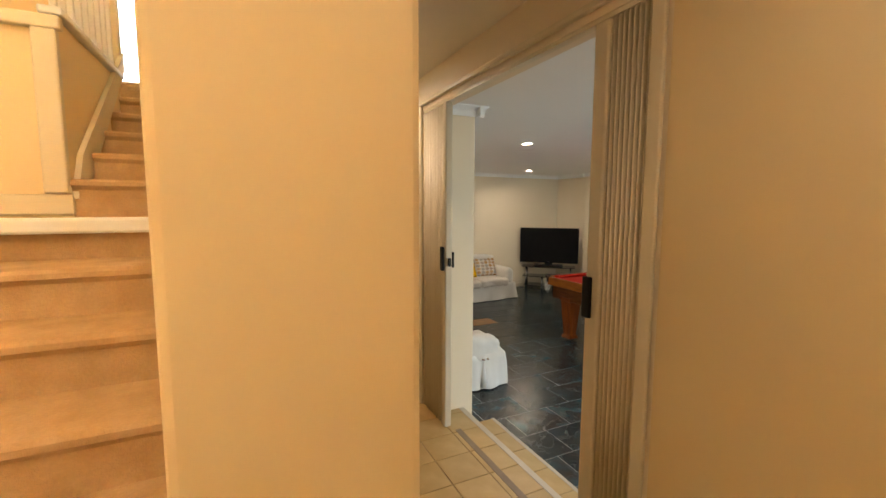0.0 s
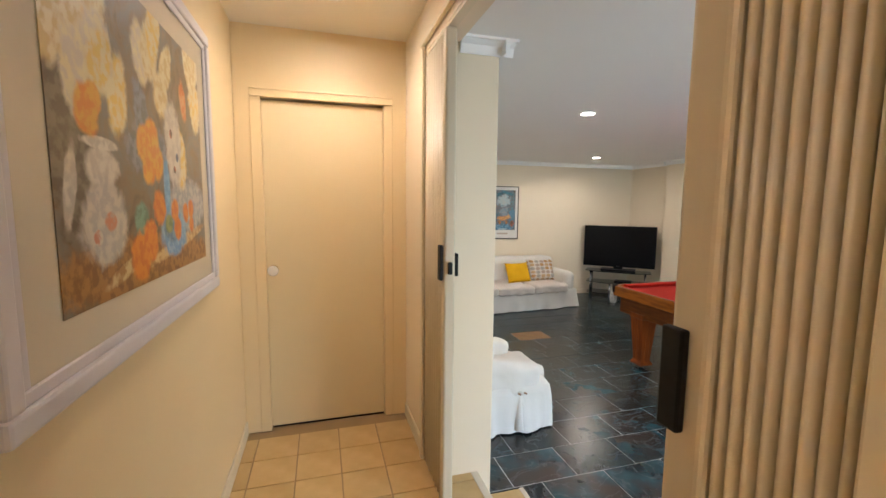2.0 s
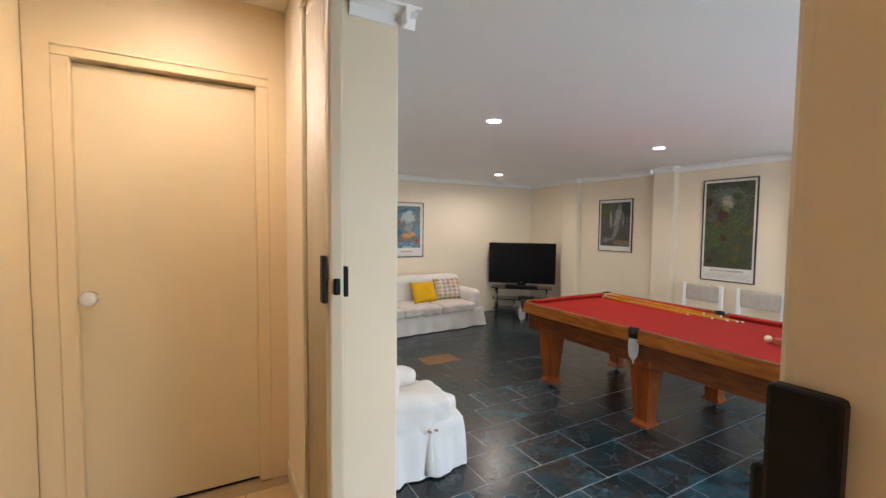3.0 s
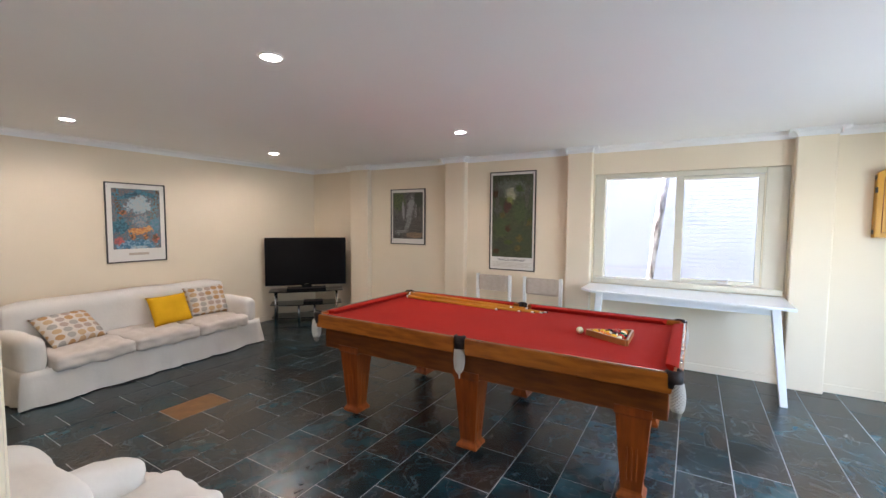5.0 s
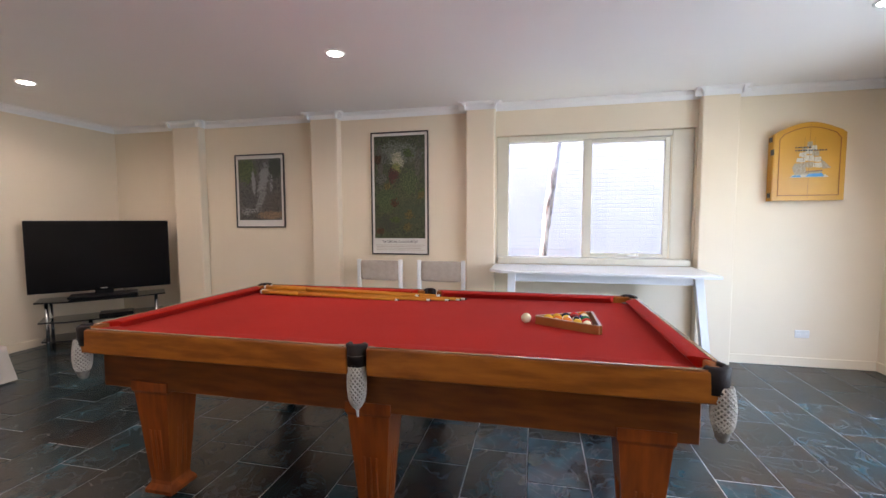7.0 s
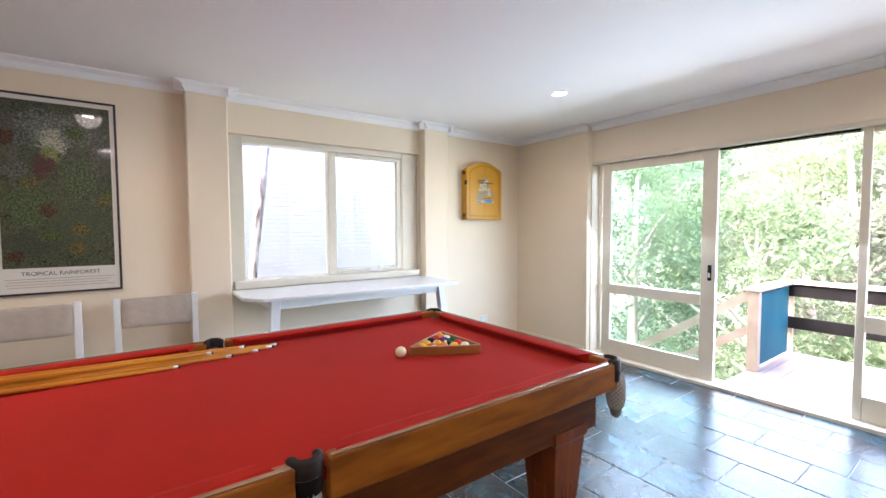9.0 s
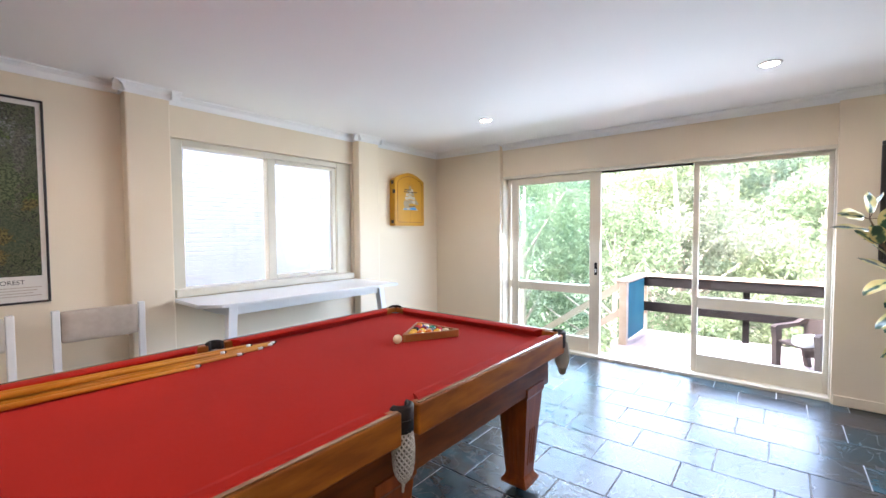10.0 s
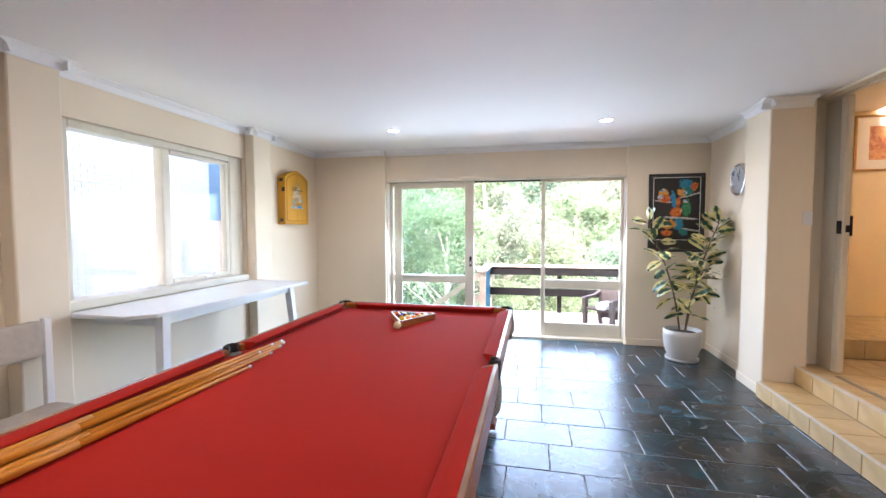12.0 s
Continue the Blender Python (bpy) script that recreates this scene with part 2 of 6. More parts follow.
RISE = (1.76 - FOYER) / 8
for k in range(7):
    stair_step(2.22 - 0.285 * (6 - k), 2.55 - 0.285 * (6 - k), -0.9, 0.526, FOYER, FOYER + RISE * (k + 1))
stair_step(2.54, 3.0, -1.7, 0.526, 1.0, 1.755)
part("white_nosing", bm_box(-1.7, 0.526, 2.50, 2.56, 1.70, 1.762, 0.012, 2), M_WHITE, stair, "chipped white painted timber nosing")
for k in range(6):
    stair_step(2.98 + 0.255 * k, 3.27 + 0.255 * k, -0.13, 0.526, 1.6, 1.935 + 0.153 * k)
part("upper_landing", bm_box(-1.7, 0.526, 4.28, 5.5, 2.5, 2.697), M_CARPET, stair)
bm = bmesh.new()
bm_extrude([(2.98, 1.84), (3.1, 2.06), (4.1, 2.86), (4.1, 2.74), (3.1, 1.84)], "x", -0.13, -0.105, bm)
part("stringer", bm, M_TRIM, stair)
struct("wall_stair_panel", bm_box(-1.7, -0.135, 3.0, 4.07, 1.76, 2.66), M_HALL, "cream panelled wall beside upper flight", "wall")
part("baseboard", bm_box(-1.7, -0.12, 2.965, 2.998, 1.765, 1.86, 0.006, 2), M_TRIM, stair)
part("rail_cap", bm_box(-1.7, -0.11, 2.95, 2.997, 2.60, 2.66, 0.008, 2), M_TRIM, stair)
part("rail_cap", bm_box(-0.19, -0.10, 2.95, 4.05, 2.663, 2.70, 0.01, 2), M_WHITE, stair, "white painted balustrade base rail")
part("corner_post", bm_box(-0.22, -0.13, 2.95, 2.999, 1.865, 2.6, 0.006), M_TRIM, stair)
for k in range(9):
    part("baluster", bm_box(-0.16, -0.132, 3.0 + 0.115 * k, 3.028 + 0.115 * k, 2.70, 3.5, 0.004), M_WHITE, stair)
part("handrail", bm_box(-0.18, -0.11, 2.95, 4.05, 3.5, 3.56, 0.015, 2), M_WHITE, stair)
part("newel_post", bm_box(-0.2, -0.12, 4.05, 4.13, 2.70, 3.62, 0.008), M_TRIM, stair)

# hall door
M_KNOB = mat("white_china", (0.82, 0.80, 0.76), 0.12, coat=0.6)
M_BRASS = mat("dull_brass", (0.55, 0.42, 0.22), 0.3, (0.45, 0.33, 0.16), 30, metal=1.0)
door = struct("door_1", bm_box(0.945, 1.665, YD + 0.035, YD + 0.075, HALL + 0.012, 2.335, 0.002), M_DOOR, "closed flush cream painted hall door", "door")
part("door_knob", bm_lathe([(0.012, 0), (0.013, 0.03), (0.028, 0.038), (0.033, 0.055), (0.028, 0.07), (0.012, 0.076)], 24), M_KNOB, door, "round white china knob", True).matrix_local = pose(0.985, YD + 0.033, 1.315, 90)
part("rose_plate", bm_lathe([(0.03, 0), (0.03, 0.004), (0.022, 0.007)], 24), M_BRASS, door, "small brass rose").matrix_local = pose(0.985, YD + 0.034, 1.315, 90)
bm = bm_box(0.885, 0.945, YD - 0.006, YD + 0.04, HALL, 2.345, 0.003, 2)
bm_box(1.665, 1.725, YD - 0.006, YD + 0.04, HALL, 2.345, 0.006, 2, bm)
bm_box(0.885, 1.725, YD - 0.006, YD + 0.04, 2.347, 2.385, 0.003, 2, bm)
bm_box(0.885, 1.725, YD - 0.012, YD - 0.001, 2.386, 2.396, 0.002, 1, bm)
struct("door_frame_1", bm, M_HALL, "cream painted architrave around hall door", "door frame")
# black filler for the shade in the gap below the leaf
struct("door_gap_shade", bm_box(0.95, 1.66, YD + 0.04, YD + 0.07, HALL, HALL + 0.012), M_BLACK, "black strip standing in for shade under hall door", "threshold")
struct("baseboard_hall_1", bm_box(XL, XL + 0.012, 0.93, YD - 0.02, HALL + 0.0, HALL + 0.09, 0.004), M_TRIM, "low cream baseboard", "baseboard")
struct("baseboard_hall_2", bm_box(XR - 0.012, XR, 3.31, YD - 0.02, HALL, HALL + 0.09, 0.004), M_TRIM, "low cream baseboard", "baseboard")

# folding doors, both folded back
M_VINYL = mat("cream_vinyl", (0.64, 0.56, 0.42), 0.42, (0.61, 0.53, 0.395), 6, 3, 0.08, 120, stretch=(1, 1, 0.1))


def fold_door(name, y0, y1, lead):
    """A pleated concertina door pushed back into a stack; lead is +1 where its leading edge looks to +y."""
    ob = empty(name, pose(0, 0, HALL), "cream vinyl concertina door folded back in hall opening", "folding door", "concertina doors")
    n, post, xm = 8, 0.075 if lead > 0 else 0.05, 1.846
    span = (y1 - y0 - post) / n
    for k in range(n):
        a = y0 + span * k if lead > 0 else y1 - span * (k + 1)
        bm = bmesh.new()
        us = [q / 10 for q in range(11)]
        face = [(1.826 - 0.022 * abs(math.sin(math.pi * u)) ** 0.75, a + span * u) for u in us] + [(xm - 0.012 + 0.018 * abs(math.sin(math.pi * u)) ** 0.75, a + span * u) for u in reversed(us)]
        bm_extrude(face, "z", 0.006, 2.19, bm)
        for f in bm.faces:
            f.smooth = len(f.verts) == 4
        part("pleat", bm, M_VINYL, ob)
    a = y1 - post if lead > 0 else y0
    part("leading_post", bm_box(1.797, xm + 0.004, a + 0.001, a + post - 0.001, 0.004, 2.195, 0.012, 3), M_VINYL, ob, "smooth cream leading edge post")
    h = a + (post if lead > 0 else -0.018)
    a = a + (post - 0.05 if lead > 0 else 0)
    part("latch_plate", bm_box(1.778, 1.794, a + 0.006, a + 0.046, 1.10, 1.26, 0.004, 2), M_BLACK, ob, "black plastic latch plate")
    part("latch_catch", bm_box(1.812, 1.832, h, h + 0.018, 1.13, 1.185, 0.004, 2), M_BLACK, ob, "black plastic catch")
    part("latch_plate", bm_box(xm + 0.005, xm + 0.02, a + 0.004, a + 0.044, 1.118, 1.222, 0.004, 2), M_BLACK, ob, "black plastic latch plate")
    return ob


fold_door("concertina_door", 1.40, 1.645, 1)
fold_door("concertina_door", 2.90, 3.30, -1)
struct("door_track", bm_box(1.812, 1.85, 1.40, 3.30, 2.482, 2.499), M_TRIM, "cream track over folding doors", "track")
bm = bm_box(XR - 0.022, XR - 0.005, 1.345, 1.394, FOYER, 2.53, 0.005, 2)
bm_box(XR - 0.022, XR - 0.002, 3.302, 3.345, HALL, 2.53, 0.005, 2, bm)
bm_box(XR - 0.026, XR - 0.001, 1.345, 3.345, 2.532, 2.56, 0.005, 2, bm)
struct("door_frame_2", bm, M_TRIM, "cream trim around wide hall opening", "door frame")
sw = empty("light_switch", pose(2.0, 1.48, 1.53), "white plastic light switch on pier", "light switch")
part("plate", bm_box(-0.035, 0.035, 0, 0.008, -0.057, 0.057, 0.003), M_WHITE, sw)
part("rocker", bm_box(-0.01, 0.01, 0.008, 0.013, -0.018, 0.018, 0.002), M_WHITE, sw)


# cornices and skirting of the games room
def cornice(name, x0, y0, x1, y1, nx, ny, size=0.07):
    """A cove along a line, its face towards (nx, ny)."""
    c = size
    pts = [(0.001, -c), (0.008, -c), (0.014, -c * 0.78), (c * 0.32, -c * 0.42), (c * 0.72, -c * 0.16), (c * 0.96, -0.012), (c, -0.001), (0.001, -0.001)]
    bm = bmesh.new()
    rows = []
    for px, py in ((x0, y0), (x1, y1)):
        rows.append([bm.verts.new((px + nx * a, py + ny * a, ZC + b)) for a, b in pts])
    n = len(pts)
    for k in range(n):
        bm.faces.new((rows[0][k], rows[0][(k + 1) % n], rows[1][(k + 1) % n], rows[1][k]))
    bm.faces.new(rows[0])
    bm.faces.new(rows[1])
    bmesh.ops.recalc_face_normals(bm, faces=bm.faces)
    struct(name, bm, M_CEIL, "white coved plaster cornice", "cornice")


cornice("cornice_1", XW, YN, XE, YN, 0, -1)
cuts = [0.0, 1.20, 1.50, 3.37, 3.66, 5.08, 5.40, 6.85, 7.22, 8.20]
for k, (a, b) in enumerate(zip(cuts, cuts[1:])):
    x = 7.155 if k % 2 else XE
    cornice("cornice_%d" % (k + 2), x, a - (0.07 if k % 2 else 0), x, b + (0.07 if k % 2 else 0), -1, 0)
    if k % 2:
        for y, ny in ((a, -1), (b, 1)):
            cornice("cornice_%d" % (20 + 2 * k + (ny > 0)), 7.155 - 0.058, y, XE, y, 0, ny, 0.068)
cornice("cornice_30", 6.22, YS, XE, YS, 0, 1)
cornice("cornice_31", 3.09, YS - 0.07, 6.22, YS - 0.07, 0, 1)
cornice("cornice_32", XW, YS, 3.12, YS, 0, 1)
cornice("cornice_33", XW, YS, XW, 1.06, 1, 0)
cornice("cornice_34", 2.29, 1.06, 2.29, 1.565, 1, 0)
cornice("cornice_35", 1.99, 1.48, 2.37, 1.48, 0, 1, 0.083)
cornice("cornice_36", XW, 3.42, XW, YN, 1, 0)
cornice("cornice_37", 2.14, 3.05, 2.14, 3.42, 1, 0, 0.07)
cornice("cornice_38", 1.93, 3.12, 2.205, 3.12, 0, -1, 0.068)


def skirting(name, x0, x1, y0, y1, h=0.085):
    struct(name, bm_box(x0, x1, y0, y1, 0, h, 0.005, 2), M_WALL, "cream painted skirting board", "baseboard")


skirting("baseboard_1", XW, XE, YN - 0.014, YN)
skirting("baseboard_2", XE - 0.014, XE, 0.0, 1.2)
skirting("baseboard_3", XE - 0.014, XE, 1.51, 3.36)
skirting("baseboard_4", XE - 0.014, XE, 3.67, 5.07)
skirting("baseboard_5", XE - 0.014, XE, 5.41, 6.84)
skirting("baseboard_6", 6.24, XE, 0.0, 0.014)
skirting("baseboard_7", XW, 3.08, 0.0, 0.014)
skirting("baseboard_8", XW, XW + 0.014, 0.015, 1.05)
skirting("baseboard_9", 2.29, 2.302, 1.05, 1.46)
skirting("baseboard_10", XW, XW + 0.014, 3.43, YN)

# ---- window ----
M_GLASS = glass("window_glass")
M_AQUA = glass("aqua_tinted_glass", (0.86, 0.95, 0.935))
M_ALU = mat("cream_window_paint", (0.70, 0.66, 0.56), 0.4, (0.66, 0.62, 0.52), 5)
win = struct("window_1", bm_box(7.30, 7.42, 1.512, 1.70, 0.925, 2.197, 0.006), M_ALU, "cream framed window over white bench", "window")
part("frame_post", bm_box(7.30, 7.42, 3.24, 3.358, 0.925, 2.197, 0.006), M_ALU, win)
part("frame_head", bm_box(7.30, 7.42, 1.701, 3.239, 2.14, 2.197, 0.006), M_ALU, win)
part("window_sill", bm_box(7.22, 7.42, 1.53, 3.34, 0.90, 0.965, 0.008, 2), M_ALU, win)
part("mullion", bm_box(7.31, 7.40, 2.42, 2.50, 0.966, 2.139, 0.005), M_ALU, win)
sash = part("sash", bm_box(7.305, 7.35, 1.715, 1.76, 0.975, 2.13, 0.004), M_ALU, win)
part("sash_rail", bm_box(7.305, 7.35, 1.761, 2.419, 0.975, 1.01, 0.004), M_ALU, sash)
part("sash_rail", bm_box(7.305, 7.35, 1.761, 2.419, 2.10, 2.135, 0.004), M_ALU, sash)
part("beading", bm_box(7.302, 7.34, 1.70, 1.714, 0.97, 2.138, 0.003), M_TRIM, win)
part("winder", bm_box(7.27, 7.30, 1.98, 2.08, 0.985, 1.0, 0.004), M_WHITE, win, "white plastic window winder")
part("winder_knob", bm_cyl((7.28, 2.0, 0.99), (7.25, 1.98, 1.035), 0.006), M_WHITE, win)
for a, b in ((1.76, 2.42), (2.50, 3.24)):
    p = part("pane", bm_box(7.355, 7.36, a, b, 0.97, 2.137), M_GLASS, win)
    p.visible_shadow = False

# ---- glazed doors to the deck ----
M_DFRAME = mat("cream_door_paint", (0.73, 0.67, 0.55), 0.35, (0.69, 0.63, 0.51), 5, 3, 0.05, 80)


def glazed(name, x0, x1, y, z0, z1, stile, rails, label, pane_mat):
    """A glazed leaf: stiles, rails at given (bottom, top) heights, panes between."""
    ob = struct(name, bm_box(x0, x0 + stile[0], y, y + 0.04, z0, z1, 0.004), M_DFRAME, label, "glazed door")
    part("stile", bm_box(x1 - stile[1], x1, y, y + 0.04, z0, z1, 0.004), M_DFRAME, ob)
    for a, b in rails:
        part("rail", bm_box(x0 + stile[0], x1 - stile[1], y + 0.002, y + 0.038, a, b, 0.004), M_DFRAME, ob)
    for (_, a), (b, _) in zip(rails, rails[1:]):
        p = part("pane", bm_box(x0 + stile[0], x1 - stile[1], y + 0.018, y + 0.023, a, b), pane_mat, ob)
        p.visible_shadow = False
    return ob


slide = glazed("sliding_door", 5.0, 6.12, -0.165, 0.03, 2.085, (0.12, 0.10), ((0.03, 0.20), (0.70, 0.80), (2.0, 2.085)), "cream framed sliding glass door standing open", M_AQUA)
part("door_latch", bm_box(5.03, 5.06, -0.125, -0.112, 0.93, 1.07, 0.004), M_BLACK, slide, "black recessed latch")
part("latch_lever", bm_box(5.037, 5.053, -0.112, -0.104, 0.96, 1.0, 0.002), M_WHITE, slide)
glazed("fixed_glazing_1", 5.05, 6.21, -0.225, 0.03, 2.085, (0.05, 0.045), ((0.03, 0.10), (0.70, 0.80), (2.03, 2.085)), "cream framed fixed glazing behind sliding door", M_GLASS)
glazed("fixed_glazing_2", 3.10, 4.11, -0.185, 0.03, 2.085, (0.035, 0.05), ((0.03, 0.205), (0.66, 0.775), (2.05, 2.085)), "cream framed fixed glazing beside open doorway", M_GLASS)
bm = bm_box(3.09, 6.22, -0.24, -0.072, 2.088, 2.118)
bm_box(3.092, 3.099, -0.24, -0.06, 0.03, 2.086, bm=bm)
bm_box(6.211, 6.218, -0.24, -0.06, 0.03, 2.086, bm=bm)
struct("door_frame_3", bm, M_DFRAME, "cream frame of the glazed doors", "door frame")
struct("door_sill", bm_box(3.09, 6.22, -0.26, -0.05, -0.01, 0.028, 0.006), M_DFRAME, "cream door sill track", "threshold")
struct("door_track_2", bm_box(4.12, 5.0, -0.2, -0.14, 2.07, 2.086), M_BLACK, "dark head track over open doorway", "track")

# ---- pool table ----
# rail wood darkened for the apron: the shade under the rail is in the colour
M_APRON = mat("shaded_varnished_wood", (0.21, 0.058, 0.007), 0.4, (0.12, 0.030, 0.004), 5, 6, 0.05, 60, stretch=(6, 1, 6), spec=0.3)
M_WOOD = mat("varnished_wood", (0.38, 0.122, 0.012), 0.38, (0.21, 0.058, 0.007), 5, 6, 0.05, 60, stretch=(6, 1, 6), coat=0.03, spec=0.25)
M_WOODX = mat("varnished_wood_end", (0.38, 0.122, 0.012), 0.38, (0.21, 0.058, 0.007), 5, 6, 0.05, 60, stretch=(1, 6, 6), coat=0.03, spec=0.25)
M_WOODZ = mat("varnished_leg_wood", (0.28, 0.064, 0.007), 0.38, (0.17, 0.034, 0.004), 5, 6, 0.05, 60, stretch=(6, 6, 0.8), coat=0.05, spec=0.3)
M_EDGE = mat("worn_wood_edge", (0.34, 0.20, 0.11), 0.25, (0.22, 0.09, 0.03), 14, 5, 0.1, 90, stretch=(1, 0.3, 1), coat=0.5)
M_CLOTH = mat("red_baize", (0.39, 0.014, 0.0055), 0.85, (0.35, 0.012, 0.0045), 2.2, 4, 0.25, 500, spec=0.10, fine=0.05)
nap = M_CLOTH.node_tree.nodes["Principled BSDF"].inputs
nap["Sheen Weight"].default_value, nap["Sheen Roughness"].default_value = 0.05, 0.45
nap["Sheen Tint"].default_value = (1.0, 0.62, 0.62, 1)
M_LEATHER = mat("dark_leather", (0.012, 0.009, 0.009), 0.55, (0.022, 0.015, 0.014), 25, 4, 0.3, 90, spec=0.2)
M_NET = mat("white_cord", (0.56, 0.54, 0.50), 0.8, (0.5, 0.48, 0.44), 40)
# net cord colour darkened: shade inside pocket and bag is in the colour
M_LINING = mat("shaded_net_inside", (0.24, 0.225, 0.20), 0.9, (0.14, 0.13, 0.12), 60)
M_RUBBER = mat("caster_black", (0.02, 0.02, 0.02), 0.5)

TX, TY, HX, HY, TOP, BED = 5.06, 3.6775, 0.69, 1.3425, 0.852, 0.815
table = empty("pool_table", pose(TX, TY, 0), "varnished wooden pool table with worn red cloth", "pool table")
part("bed_cloth", bm_box(-HX + 0.03, HX - 0.03, -HY + 0.03, HY - 0.03, BED - 0.03, BED), M_CLOTH, table, "red baize playing cloth")


def cushion(axis, fixed, sign, a0, a1):
    """A cloth-covered cushion with slanted ends at the pockets, its nose towards the middle."""
    bm = bmesh.new()
    prof = [(0.0, TOP - 0.004), (0.0, TOP + 0.002), (0.012, TOP + 0.004), (0.045, TOP + 0.003), (0.062, TOP), (0.068, TOP - 0.005), (0.064, TOP - 0.010), (0.036, BED - 0.002)]
    rows = []
    for s in (0.0, 0.006, 0.03, 0.97, 0.994, 1.0):
        row = []
        for d, z in prof:
            cut = 0.045 * d / 0.068 * (1 if s < 0.5 else -1) * (1 if s in (0.0, 1.0, 0.006, 0.994, 0.03, 0.97) else 0)
            a = a0 + (a1 - a0) * s + cut
            f = fixed - sign * d
            row.append(bm.verts.new((f, a, z) if axis == "y" else (a, f, z)))
        rows.append(row)
    n = len(prof)
    for r, q in zip(rows, rows[1:]):
        for k in range(n - 1):
            bm.faces.new((r[k], r[k + 1], q[k + 1], q[k]))
    bm.faces.new(rows[0])
    bm.faces.new(rows[-1])
    bmesh.ops.recalc_face_normals(bm, faces=bm.faces)
    part("cushion", bm, M_CLOTH, table, "red cloth-covered cushion")


MIDDLE = {-1: -0.04, 1: 0.0}
for sx in (-1, 1):
    for a0, a1 in ((-HY + 0.12, MIDDLE[sx] - 0.07), (MIDDLE[sx] + 0.07, HY - 0.12)):
        cushion("y", sx * (HX - 0.02), sx, a0, a1)
        part("rail", bm_box(*sorted((sx * (HX - 0.044), sx * HX)), a0 - (0.04 if a0 > 0 else 0.085), a1 + 0.085 if a1 > 0 else a1 + 0.02, 0.742, TOP, 0.008, 3), M_WOOD, table)
        part("rail_edge", bm_box(*sorted((sx * (HX - 0.019), sx * (HX - 0.003))), a0 - (0.03 if a0 > 0 else 0.06), a1 + (0.06 if a1 > 0 else 0.015), TOP + 0.0005, TOP + 0.004, 0.001), M_EDGE, table, "worn pale varnished rail top")
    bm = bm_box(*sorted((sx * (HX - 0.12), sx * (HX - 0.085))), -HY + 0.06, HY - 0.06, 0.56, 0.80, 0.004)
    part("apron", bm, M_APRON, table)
for sy in (-1, 1):
    cushion("x", sy * (HY - 0.02), sy, -HX + 0.12, HX - 0.12)
    part("rail", bm_box(-HX + 0.046, HX - 0.046, *sorted((sy * (HY - 0.044), sy * HY)), 0.742, TOP, 0.008, 3), M_WOODX, table)
    part("rail_edge", bm_box(-HX + 0.075, HX - 0.075, *sorted((sy * (HY - 0.019), sy * (HY - 0.003))), TOP + 0.0005, TOP + 0.004, 0.001), M_EDGE, table, "worn pale varnished rail top")
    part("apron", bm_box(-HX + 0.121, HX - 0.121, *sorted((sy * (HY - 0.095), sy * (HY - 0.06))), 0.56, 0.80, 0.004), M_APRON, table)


def pool_leg(x, y):
    """A tapered square leg with a flared foot, fluted near its bottom, on a caster."""
    bm = bmesh.new()
    levels = [(0.60, 0.098), (0.556, 0.098), (0.54, 0.09), (0.10, 0.056), (0.085, 0.06), (0.062, 0.076), (0.045, 0.076), (0.045, 0.04)]
    rows = []
    for z, h in levels:
        rows.append([bm.verts.new((x + a * h, y + b * h, z)) for a, b in ((-1, -1), (1, -1), (1, 1), (-1, 1))])
    for r, q in zip(rows, rows[1:]):
        for k in range(4):
            bm.faces.new((r[k], q[k], q[(k + 1) % 4], r[(k + 1) % 4]))
    bm.faces.new(rows[0])
    bm.faces.new(list(reversed(rows[-1])))
    bmesh.ops.recalc_face_normals(bm, faces=bm.faces)
    leg = part("leg", bm, M_WOODZ, table)
    for side in range(4):
        dx, dy = ((1, 0), (-1, 0), (0, 1), (0, -1))[side]
        for o in (-0.026, 0.0, 0.026):
            h0, h1 = 0.0605, 0.0755
            p0 = (x + dx * (h0 - 0.002) + dy * o, y + dy * (h0 - 0.002) + dx * o, 0.16)
            p1 = (x + dx * (h1 - 0.002) + dy * o, y + dy * (h1 - 0.002) + dx * o, 0.36)
            part("flute", bm_cyl(p0, p1, 0.006, 0.006, 8), M_WOODZ, leg)
    part("caster", bm_sphere((x, y, 0.028), 0.028, None, 12, 8), M_RUBBER, leg, "small black caster", True)


for x in (-0.515, 0.515):
    for y in (-1.11, -0.06, 1.02):
        pool_leg(x, y)


